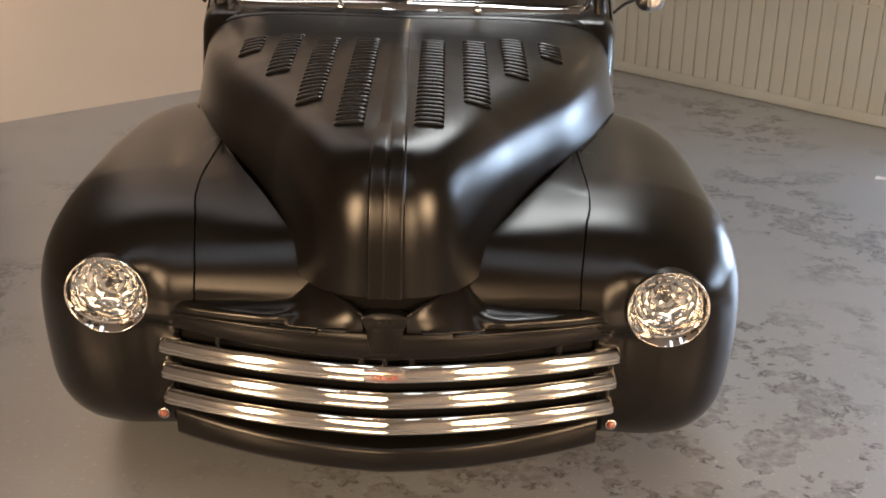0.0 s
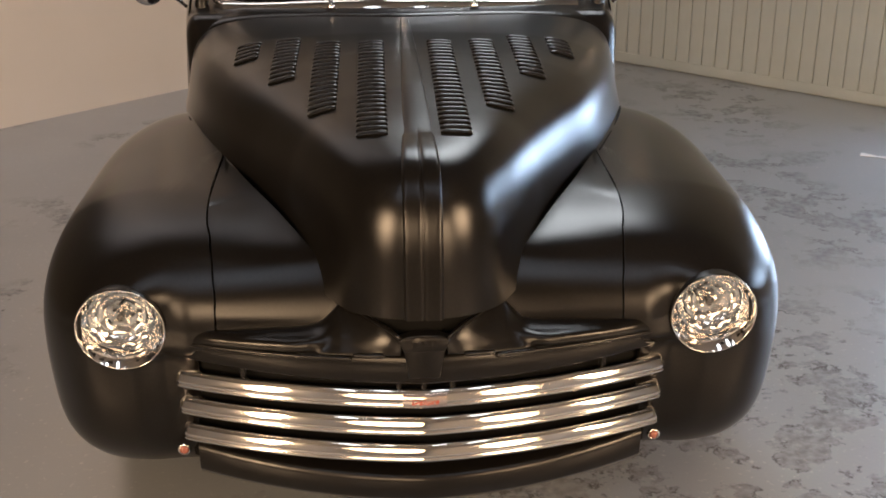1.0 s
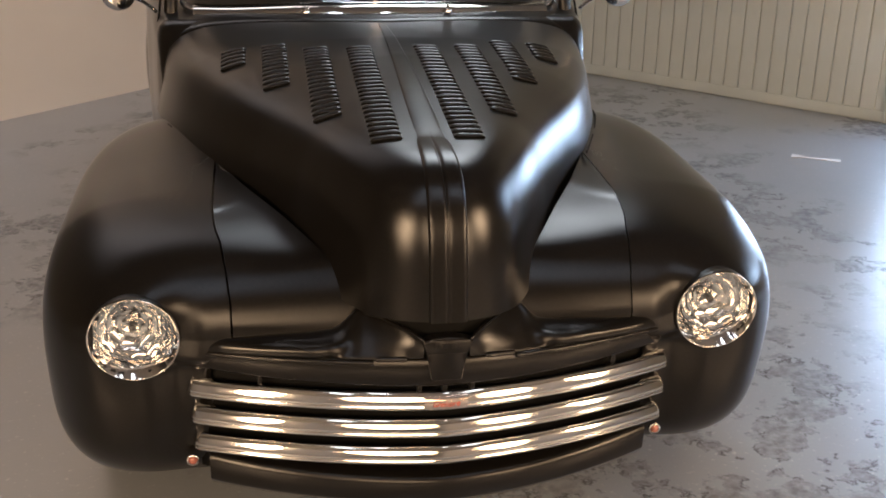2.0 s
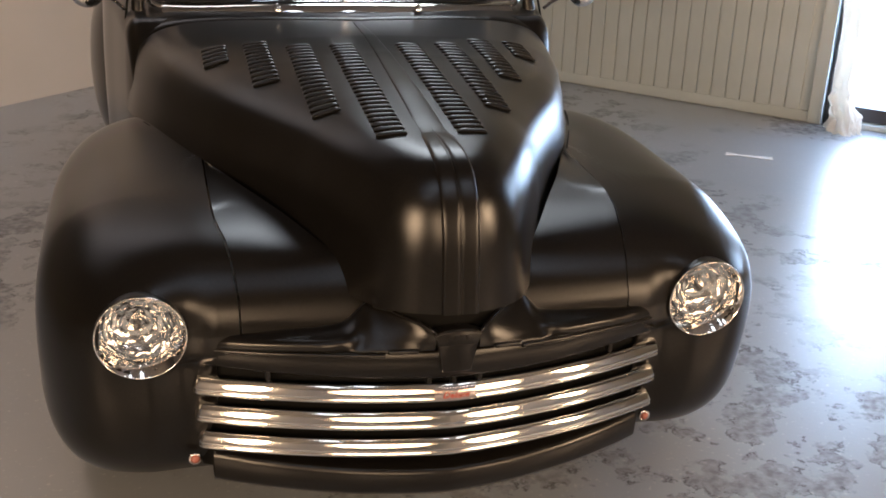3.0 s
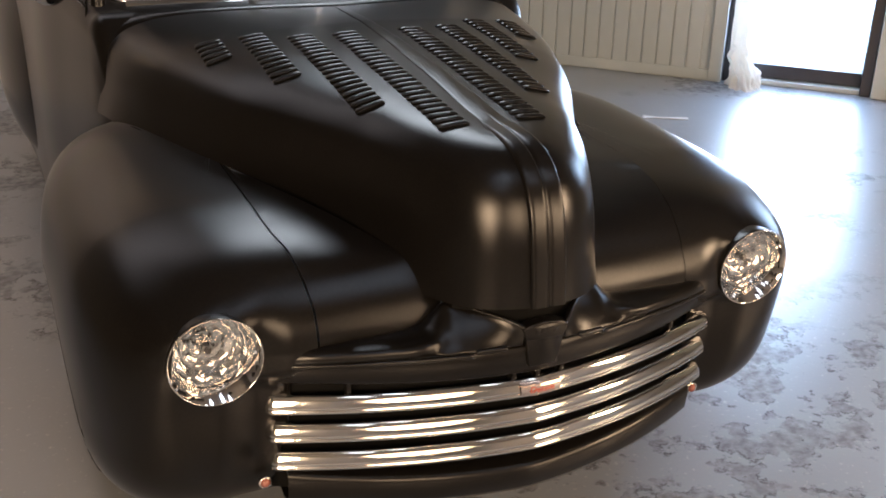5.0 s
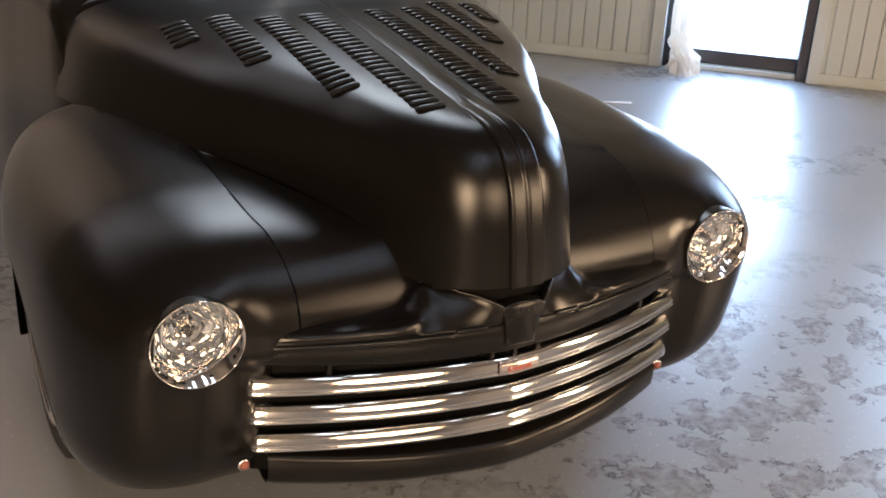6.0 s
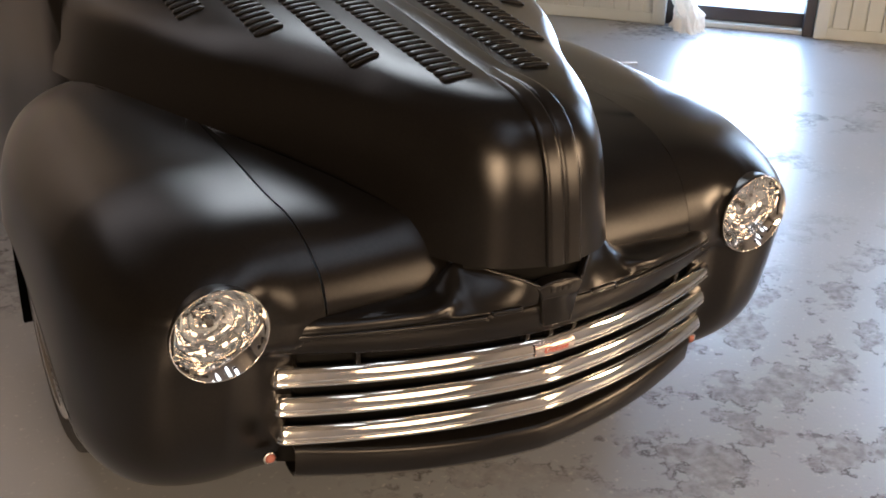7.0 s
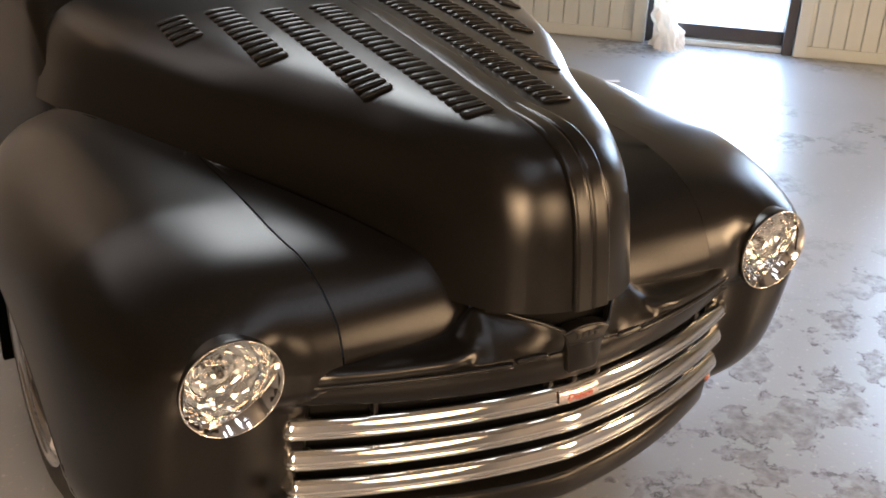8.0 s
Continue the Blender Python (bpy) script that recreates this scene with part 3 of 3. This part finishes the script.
def brow_bm(side):
    rows = []
    for x, ty, tz, my, mz, by, bz in spline(BROW, 90):
        w = min(1.0, max(0.0, (x - 0.165) / 0.085))
        w = w * w * (3 - 2 * w)
        plain = [(ty + 0.016, tz - 0.008), (ty, tz), (ty * 0.72 + by * 0.28, tz * 0.80 + bz * 0.20), (ty * 0.40 + by * 0.60, tz * 0.52 + bz * 0.48), (ty * 0.15 + by * 0.85 + 0.001, tz * 0.24 + bz * 0.76), (by + 0.003, bz + 0.004), (by + 0.02, bz)]
        roll = [(ty + 0.02, tz - 0.006), (ty, tz), (ty * 0.45 + my * 0.55, tz * 0.75 + mz * 0.25 + 0.004), (my + 0.003, mz + 0.007), (my * 0.9 + by * 0.1, mz * 0.75 + bz * 0.25), (by + 0.005, bz + 0.006), (by + 0.02, bz)]
        pr = spline([(a * (1 - w) + c * w, b * (1 - w) + d * w, 0) for (a, b), (c, d) in zip(plain, roll)], 34)
        rows.append([(side * x, a, b) for a, b, _ in pr])
    return grid(rows)


for side in (-1, 1):
    thicken(part("brow", brow_bm(side), SATIN, car, "swelling body-coloured brow moulding"), 0.003)
    path = [(side * x, front_y(x) + 0.003, 0.636 - 0.024 * (x / 0.535) ** 2) for x in np.linspace(0.156, 0.532, 40)]
    part("bead", tube(path, [0.0055] * 37 + [0.005, 0.004, 0.001], 8), SATIN, car, "thin raised bead under the brow")
    path = [(side * x, front_y(x) - 0.002, 0.645 + 0.004 * (0.15 - x) / 0.1) for x in np.linspace(0.085, 0.152, 14)]
    part("bead", tube(path, [0.003] + [0.006] * 12 + [0.004], 8), SATIN, car)
    path = spline([(side * x, ty - 0.001, tz - 0.0005) for x, ty, tz, _, _, _, _ in BROW[:5]], 30)
    part("brow_edge", tube(path, [0.002] + [0.0042] * 27 + [0.003, 0.0015], 8), SATIN, car, "rolled upper edge of the brow under the hood")

# keystone plate in the middle
def plate_bm(front, y0, y1, bevel):
    bm = bmesh.new()
    lo = [bm.verts.new((x, y0, z)) for x, z in front]
    hi = [bm.verts.new((x, y1, z)) for x, z in front]
    bm.faces.new(lo), bm.faces.new(hi)
    for k in range(len(front)):
        bm.faces.new((lo[k], lo[(k + 1) % len(front)], hi[(k + 1) % len(front)], hi[k]))
    bmesh.ops.bevel(bm, geom=bm.edges[:], offset=bevel, segments=2, affect="EDGES", profile=0.5)
    return bm


part("emblem_plate", plate_bm([(-0.055, 0.686), (-0.030, 0.694), (0.0, 0.697), (0.030, 0.694), (0.055, 0.686), (0.044, 0.657), (0.042, 0.650), (0.033, 0.592), (-0.033, 0.592), (-0.042, 0.650), (-0.044, 0.657)], 0.0020, 0.03, 0.003), SATIN, car, "satin black keystone plate with a flared cap")
part("emblem_cap", plate_bm([(-0.053, 0.685), (-0.028, 0.692), (0.0, 0.694), (0.028, 0.692), (0.053, 0.685), (0.043, 0.659), (-0.043, 0.659)], -0.0010, 0.004, 0.002), SATIN, car)
for x, z in ((-0.021, 0.677), (-0.007, 0.679), (0.007, 0.679), (0.021, 0.677)):
    part("emblem_bar", box(x - 0.005, -0.0022, z - 0.006, x + 0.005, 0.002, z + 0.006, bevel=0.0008), SATIN, car)
# short posts that hold the header over the first bar
for x in (-0.40, -0.055, 0.0, 0.062, 0.41):
    y = front_y(x)
    part("grille_post", box(x - 0.005, y + 0.020, 0.545, x + 0.005, y + 0.040, 0.600, bevel=0.001), SATIN, car)


# lower pan under the grille
def pan():
    rows = []
    for x in np.linspace(-0.522, 0.522, 61):
        y, e = front_y(x) + 0.012, (abs(x) / 0.522) ** 2
        zt, zb = 0.326 + 0.010 * e, 0.255 + 0.002 * e
        rows.append([(x, y + 0.06, zt + 0.012), (x, y + 0.012, zt + 0.006), (x, y + 0.002, zt), (x, y, zt - 0.012), (x, y + 0.004, zb + 0.02), (x, y + 0.016, zb + 0.003), (x, y + 0.04, zb), (x, y + 0.10, zb + 0.01)])
    return grid(rows)


thicken(part("lower_pan", pan(), SATIN, car), 0.004)

# small round marker lamps on the fender corners
for side in (-1, 1):
    bm = lathe([(0.0, 0.012), (0.006, 0.0115), (0.010, 0.008), (0.012, 0.003)], 20)
    place = Matrix.Translation((side * 0.563, 0.200, 0.305)) @ Matrix.Rotation(radians(90), 4, "X")
    bm.transform(place)
    lens = part("marker_lamp", bm, COPPER, car, "small round coppery marker lamp")
    bm = lathe([(0.0115, 0.0), (0.0155, 0.0), (0.0155, 0.005), (0.0115, 0.006)], 20)
    bm.transform(place)
    part("bezel", bm, CHROME, lens)

# wheels
for side in (-1, 1):
    for wy in (WHEEL_Y,):
        base = Matrix.Translation((side * 0.782, wy, 0.33 + side * 0.782 * math.tan(radians(LEAN)))) @ Matrix.Rotation(radians(90 * side), 4, "Y")
        bm = lathe([(0.23, -0.09), (0.29, -0.10), (0.322, -0.085), (0.33, -0.05), (0.33, 0.05), (0.322, 0.075), (0.29, 0.088), (0.245, 0.080), (0.23, 0.07)], 64)
        bm.transform(base)
        wheel = part("wheel", bm, RUBBER, car, "black tyre on a chrome steel wheel")
        bm = lathe([(0.229, 0.075), (0.238, 0.086), (0.233, 0.092), (0.224, 0.088), (0.219, 0.076), (0.214, 0.080), (0.208, 0.078), (0.203, 0.058), (0.192, 0.030), (0.176, 0.026), (0.170, 0.040), (0.150, 0.058), (0.142, 0.052), (0.126, 0.064), (0.090, 0.078), (0.05, 0.090), (0.0, 0.094)], 64)
        bm.transform(base)
        part("rim", bm, CHROME, wheel, "chrome wheel rim and cap")
        # dark inner liner
        bm = box(0, WHEEL_Y - 0.46, 0.25, 0.02, WHEEL_Y + 0.46, 0.78)
        for v in bm.verts:
            v.co.x = side * (0.60 + v.co.x)
        part("wheel_liner", bm, DARK, car, smooth=False)

# cowl, cab and tail
BODY = [  # y, half width, sill z, belt z, top x, top z
    (1.22, 0.630, 0.30, 0.80, 0.540, 0.870), (1.39, 0.690, 0.30, 0.85, 0.600, 0.930), (1.46, 0.702, 0.30, 0.96, 0.635, 1.035), (1.55, 0.716, 0.20, 0.99, 0.655, 1.060), (1.80, 0.750, 0.14, 1.00, 0.685, 1.090), (2.05, 0.785, 0.12, 1.00, 0.700, 1.100), (2.40, 0.802, 0.12, 1.00, 0.700, 1.110),
    (2.90, 0.810, 0.15, 1.00, 0.700, 1.110), (3.40, 0.80, 0.17, 0.96, 0.600, 1.060), (3.80, 0.62, 0.22, 0.88, 0.420, 0.960), (4.05, 0.40, 0.28, 0.75, 0.220, 0.800)]


def body_rows(sections, n):
    rows = []
    for y, w, z0, zb, xt, zt in spline(sections, n):
        half_row = []
        for t in np.linspace(0, 1, 12):
            half_row.append((w - 0.03 * (1 - t) ** 2 - 0.02 * t**3, y, z0 + (zb - z0) * t))
        for t in np.linspace(0.1, 1, 10):
            a = t * math.pi / 2
            half_row.append((xt + (w - 0.02 - xt) * math.cos(a), y, zb + (zt - zb) * math.sin(a)))
        half_row.append((0, y, zt + 0.008))
        rows.append([(-x, y, z) for x, y, z in half_row][:-1] + half_row[::-1])
    return rows


thicken(part("body", grid(body_rows(BODY, 70)), SATIN, car, "satin black cowl, doors and rear body"), 0.004)
for side in (-1, 1):
    rows = []
    for a in np.linspace(-0.5, 0.5, 40) * math.pi:
        ring = []
        for b in np.linspace(0.5, -0.30, 30) * math.pi:
            c = abs(math.cos(a)) ** 0.8
            ring.append((side * (0.60 + 0.282 * c * abs(math.cos(b)) ** 0.7), 3.20 + 0.72 * math.copysign(abs(math.sin(a)) ** 0.8, a) * abs(math.cos(b)) ** 0.5, 0.55 + 0.42 * math.copysign(abs(math.sin(b)) ** 0.9, b)))
        rows.append(ring)
    thicken(part("rear_fender", grid(rows), SATIN, car, "satin black rounded rear fender"), 0.004)
# cowl strip between the hood and the windscreen
rows = []
edge = sorted([(-x, y, z) for x, y, z in half[-1]] + list(half[-1]))
for x in np.linspace(-0.64, 0.64, 65):
    e = abs(x) / 0.6
    y0, z0 = (float(np.interp(x, [p[0] for p in edge], [p[k] for p in edge])) for k in (1, 2))
    y0, z0 = y0 + 0.005, z0 - 0.004
    y1, z1 = 1.495 + 0.125 * e**2, 1.094 - 0.020 * e**2
    rows.append([(x, y0, z0 - 0.012), (x, y0, z0), (x, y0 + 0.3 * (y1 - y0), z0 + 0.40 * (z1 - z0)), (x, y0 + 0.65 * (y1 - y0), z0 + 0.75 * (z1 - z0)), (x, y1, z1), (x, y1 + 0.03, z1 - 0.004)])
thicken(part("cowl_panel", grid(rows), SATIN, car, "satin black cowl panel under the windscreen"), 0.003)
# roof over chopped windows
rows = []
for y, w, z in spline([(1.74, 0.58, 1.40), (2.1, 0.60, 1.47), (2.6, 0.58, 1.48), (3.0, 0.52, 1.40), (3.35, 0.42, 1.15)], 30):
    rows.append([(w * s, y, z - 0.06 * abs(s) ** 3) for s in np.linspace(-1, 1, 20)])
thicken(part("roof", grid(rows), SATIN, car), 0.01)
for side in (-1, 1):
    part("windscreen_pillar", tube(spline([(side * 0.650, 1.58, 0.98), (side * 0.648, 1.60, 1.06), (side * 0.630, 1.67, 1.22), (side * 0.588, 1.77, 1.39)], 20), 0.022, 12), SATIN, car)
    # door gap at the front of the door
    part("door_edge", tube([(side * 0.650, 1.548, 1.048), (side * 0.676, 1.552, 1.022), (side * 0.686, 1.575, 1.040), (side * 0.668, 1.64, 1.18)], 0.004, 6), DARK, car)

# dark cabin behind the glass
for box_at in ((-0.56, 1.95, 0.50, 0.56, 2.20, 0.98), (-0.56, 2.16, 0.60, 0.56, 2.40, 1.30), (-0.60, 2.9, 0.5, 0.60, 2.93, 1.42), (-0.60, 1.86, 1.06, -0.585, 2.9, 1.44), (0.585, 1.86, 1.06, 0.60, 2.9, 1.44)):
    part("bench_seat" if box_at[1] < 2.5 and box_at[0] < -0.5 and box_at[3] > 0.5 else "cabin_lining", box(*box_at, bevel=0.02 if box_at[1] < 2.5 and box_at[3] - box_at[0] > 1 else 0.0), DARK, car)
part("dashboard", box(-0.60, 1.66, 0.85, 0.60, 1.80, 1.06, bevel=0.03), DARK, car)

# windscreen: chrome surround, two panes and their dividing post
WS = [(0.600, 1.655, 1.130), (0.612, 1.632, 1.092), (0.580, 1.612, 1.074), (0.50, 1.585, 1.080), (0.25, 1.525, 1.097), (0, 1.50, 1.103)]
WS = [(0.565, 1.75, 1.38)] + WS + [(-x, y, z) for x, y, z in WS[-2::-1]] + [(-0.565, 1.75, 1.38)]
part("windscreen_trim", tube(spline(WS, 120), 0.011, 10), CHROME, car, "chrome windscreen surround")
rows = []
for x, y, z in spline([(0.575, 1.606, 1.070), (0.50, 1.578, 1.072), (0.25, 1.516, 1.087), (0.0, 1.490, 1.093), (-0.25, 1.516, 1.087), (-0.50, 1.578, 1.072), (-0.575, 1.606, 1.070)], 80):
    rows.append([(x, y - 0.050, z - 0.056), (x, y - 0.064, z - 0.052), (x, y - 0.063, z - 0.046), (x, y - 0.057, z - 0.020), (x, y - 0.049, z + 0.003), (x, y - 0.038, z + 0.014), (x, y - 0.016, z + 0.020), (x, y + 0.004, z + 0.020)])
part("windscreen_rail", grid(rows), CHROME, car, "broad chrome rail under the windscreen")
part("dividing_post", tube([(0, 1.50, 1.10), (0, 1.70, 1.42)], 0.010, 10), CHROME, car)
for side in (-1, 1):
    bm = bmesh.new()
    pts = [(side * 0.01, 1.505, 1.108), (side * 0.57, 1.615, 1.084), (side * 0.56, 1.745, 1.38), (side * 0.01, 1.70, 1.41)]
    bm.faces.new([bm.verts.new(p) for p in pts])
    pane = thicken(part("windscreen_pane", bm, GLASS, car, smooth=False), 0.005)
    pane.visible_shadow = False
    # wiper pivot with the stub of its arm
    bm = lathe([(0.013, 0), (0.013, 0.008), (0.008, 0.014), (0.006, 0.022), (0.0, 0.024)], 16)
    bm.transform(Matrix.Translation((side * 0.225, 1.452, 1.090)))
    part("wiper_pivot", bm, CHROME, car)
    # door mirror on a curved arm
    bm = lathe([(0.0, -0.012), (0.03, -0.010), (0.048, -0.002), (0.052, 0.006), (0.050, 0.012), (0.0, 0.014)], 36)
    bm.transform(Matrix.Translation((side * 0.791, 1.466, 1.150)) @ Matrix.Rotation(radians(-90), 4, "X"))
    mirror = part("door_mirror", bm, CHROME, car, "round chrome door mirror")
    part("mirror_arm", tube(spline([(side * 0.690, 1.565, 1.075), (side * 0.715, 1.54, 1.105), (side * 0.755, 1.495, 1.135), (side * 0.785, 1.472, 1.148)], 18), 0.006, 8), CHROME, mirror)

# red script badge in the middle of the first bar
bm = bmesh.new()
rows = []
for x in np.linspace(-0.048, 0.048, 25):
    y = front_y(x) + 0.010
    rows.append([(x, y - 0.0045, 0.552), (x, y - 0.0100, 0.547), (x, y - 0.0125, 0.538), (x, y - 0.0130, 0.528), (x, y - 0.0105, 0.523)])
thicken(part("badge", grid(rows), BADGE, car, "small chrome badge with red script"), 0.002)
badge = car.children[-1]
curve = bpy.data.curves.new("script", "FONT")
curve.body = "Deluxe"
curve.size, curve.extrude, curve.shear = 0.0185, 0.0008, 0.3
curve.align_x, curve.align_y = "CENTER", "CENTER"
text = new("script", curve)
graph = bpy.context.evaluated_depsgraph_get()
me = bpy.data.meshes.new_from_object(text.evaluated_get(graph))
bpy.data.objects.remove(text)
for v in me.vertices:
    x, h = v.co.x * 1.12, v.co.y
    v.co = (x, front_y(x) - 0.0030 - 0.0006 - 0.35 * (0.0005 + max(0, -h)) + v.co.z * -1 + 0.28 * max(0, h), 0.5365 + h)
me.materials.clear()
me.materials.append(RED)
script = new("script", me)
script.parent = badge

# ---- doorway, boards and loose things ----


def wall_point(a, off, z):
    p = CORNER + RIGHT * a + OUT_R * off
    return Vector((p.x, p.y, z))


def wall_frame(a, off=0.0, z=0.0):
    """The pose of a thing on the boarded wall: its x runs along the wall, its y out of the room."""
    p = wall_point(a, off, z)
    return Matrix(((RIGHT.x, OUT_R.x, 0, p.x), (RIGHT.y, OUT_R.y, 0, p.y), (0, 0, 1, p.z), (0, 0, 0, 1)))


door = tagged(new("door_1"), "dark doorway frame open to bright daylight", "door", kind="structure")
for name, a0, a1, o0, o1, z0, z1, mat, lab in (
        ("jamb", D1 - 0.060, D1 - 0.002, 0.02, 0.16, 0.0, 2.08, FRAME, "dark metal jamb"), ("jamb", D0 + 0.002, D0 + 0.050, 0.05, 0.16, 0.0, 2.08, FRAME, ""),
        ("lintel", D0 + 0.05, D1 - 0.060, 0.03, 0.16, 2.02, 2.08, FRAME, ""), ("sill", D0 + 0.05, D1 - 0.060, 0.08, 0.18, 0.035, 0.115, FRAME, "dark raised metal sill"),
        ("threshold", D0 + 0.05, D1 - 0.060, 0.04, 0.20, 0.002, 0.030, PLANK, "pale worn threshold")):
    bm = box(a0, o0, z0, a1, o1, z1, bevel=0.004)
    bm.transform(wall_frame(0))
    part(name, bm, mat, door, lab, smooth=False)
for a0, a1 in ((D1 + 0.000, D1 + 0.070), (D0 - 0.075, D0)):
    bm = box(a0, -0.014, 0.004, a1, 0.05, 2.15, bevel=0.003)
    bm.transform(wall_frame(0))
    part("door_trim", bm, PLANK, door, smooth=False)

# unseen dark panel, added to cut the daylight from the doorway's upper half
bm = box(D0 + 0.052, 0.055, 1.12, D1 - 0.062, 0.075, 2.02, bevel=0.003)
bm.transform(wall_frame(0))
part("blind", bm, FRAME, door, "unseen dark panel that blocks the doorway's upper daylight", smooth=False)

# unseen window added further along the boards to brighten the floor
win = tagged(new("window_1"), "unseen window added to brighten the floor, with a plain white frame", "window", kind="structure")
for a0, a1, z0, z1 in ((W0, W0 + 0.06, WZ0, WZ1), (W1 - 0.06, W1, WZ0, WZ1), (W0 + 0.06, W1 - 0.06, WZ0, WZ0 + 0.06), (W0 + 0.06, W1 - 0.06, WZ1 - 0.06, WZ1), ((W0 + W1) / 2 - 0.03, (W0 + W1) / 2 + 0.03, WZ0 + 0.06, WZ1 - 0.06)):
    bm = box(a0, 0.02, z0, a1, 0.10, z1, bevel=0.003)
    bm.transform(wall_frame(0))
    part("window_frame", bm, PLANK, win, smooth=False)

# outside ground beyond the doorway
bm = box(D0 - 1.5, 0.21, -0.19, W1 + 1.5, 2.6, 0.006)
bm.transform(wall_frame(0))
tagged(finish("pavement", bm, material("pale_concrete", (0.55, 0.55, 0.53), 0.8, bump=0.2), smooth=False), "pale concrete outside the doorway", "pavement", kind="structure")

# white cloth hanging beside the doorway, its foot crumpled on the floor
rows = []
for z in list(np.linspace(2.05, 0.30, 36)) + list(np.linspace(0.27, 0.004, 26)):
    hang = max(0.0, (z - 0.25) / 1.8)
    t = max(0.0, (0.25 - z) / 0.25)
    ra, rb = 0.050 + 0.050 * hang**0.8 + 0.050 * t**1.4, 0.032 + 0.03 * hang + 0.055 * t**1.6
    ca, co = 0.085 + 0.02 * hang + 0.055 * t**1.5, -0.030 - 0.040 * t**1.5
    row = []
    for k in range(96):
        a = 2 * math.pi * k / 96
        c, d = math.cos(a), math.sin(a)
        fold = 1 + 0.12 * math.sin(5 * a + 1.7 * z) * (1 - t) + 0.42 * noise.noise(Vector((c * 1.6, d * 1.6, z * 3.2 + 6 * t)))
        fold += (0.10 + 0.34 * t) * noise.noise(Vector((c * 3.4, d * 3.4, z * 16.0))) + 0.16 * t * noise.noise(Vector((c * 7, d * 7, z * 34.0)))
        row.append((ca + ra * fold * c, co + rb * fold * d, max(0.003, z + 0.030 * min(1.0, 3 * t) * noise.noise(Vector((c * 2.6, d * 2.6, 4 + 5 * z))))))
    rows.append(row)
bm = grid(rows, close_v=True)
bm.transform(wall_frame(D0 + 0.005))
tagged(finish("curtain", bm, CLOTH), "crumpled white cloth curtain beside the bright doorway", "curtain")

# strip of tape left on the floor
tape = bmesh.new()
pts = [(-0.118, -0.020, 0.030), (-0.075, -0.012, 0.022), (-0.045, -0.006, 0.008), (-0.02, -0.010, 0.010), (0.04, -0.014, 0.014), (0.118, -0.016, 0.022)]
lo = [tape.verts.new((x, a, 0.0015)) for x, a, b in pts] + [tape.verts.new((x, b, 0.0015)) for x, a, b in reversed(pts)]
top = tape.faces.new(lo)
made = bmesh.ops.extrude_face_region(tape, geom=[top])["geom"]
for v in made:
    if isinstance(v, bmesh.types.BMVert):
        v.co.z += 0.003
tape.transform(Matrix.Translation((2.325, 2.905, 0)) @ Matrix.Rotation(radians(-28.8), 4, "Z"))
tagged(finish("tape_strip", tape, TAPE, smooth=False), "torn strip of white tape on the painted floor", "tape")

# skirting along the boards, with a 1 cm gap above the floor
for a0, a1 in ((0.0, D0 - 0.075), (D1 + 0.07, 9.9)):
    bm = box(a0, -0.004, 0.010, a1, 0.012, 0.068, bevel=0.002)
    bm.transform(wall_frame(0))
    tagged(finish("baseboard", bm, PLANK, smooth=False), "low white skirting board", "skirting", kind="structure")

# short ledge on the boards
bm = box(2.56, -0.012, 0.645, 2.84, 0.0, 0.662, bevel=0.002)
bm.transform(wall_frame(0))
tagged(finish("trim", bm, PLANK, smooth=False), "short white ledge strip on the boards", "trim", kind="structure")

# upright boards of the wall, one by one
BOARD = 0.0873


def board_mesh(w, z0, z1):
    bm = box(0.0028, 0, z0, w - 0.0028, 0.012, z1)
    bmesh.ops.bevel(bm, geom=[e for e in bm.edges if abs(e.verts[0].co.z - e.verts[1].co.z) > 0.1 and e.verts[0].co.y < 0.001], offset=0.003, segments=1, affect="EDGES", profile=0.5)
    me = bpy.data.meshes.new("board")
    bm.to_mesh(me)
    bm.free()
    me.materials.append(PLANK)
    return me


full = board_mesh(BOARD, 0.068, HIGH)
over = board_mesh(BOARD, 2.15, HIGH)
under = board_mesh(BOARD, 0.068, WZ0)
for k in range(-12, 100):
    a = 1.116 + BOARD * k
    if a < 0.02 or a > 9.0:
        continue
    if a + BOARD > W0 and a < W1:
        ob = new("board", over)
        ob.parent = wr
        ob.matrix_local = wall_frame(a)
        ob = new("board", under)
    elif a + BOARD < D0 - 0.07 or a > D1 + 0.065:
        ob = new("board", full)
    else:
        ob = new("board", over)
    ob.parent = wr
    ob.matrix_local = wall_frame(a, noise.noise(Vector((a * 7, 0, 0))) * 0.0015)
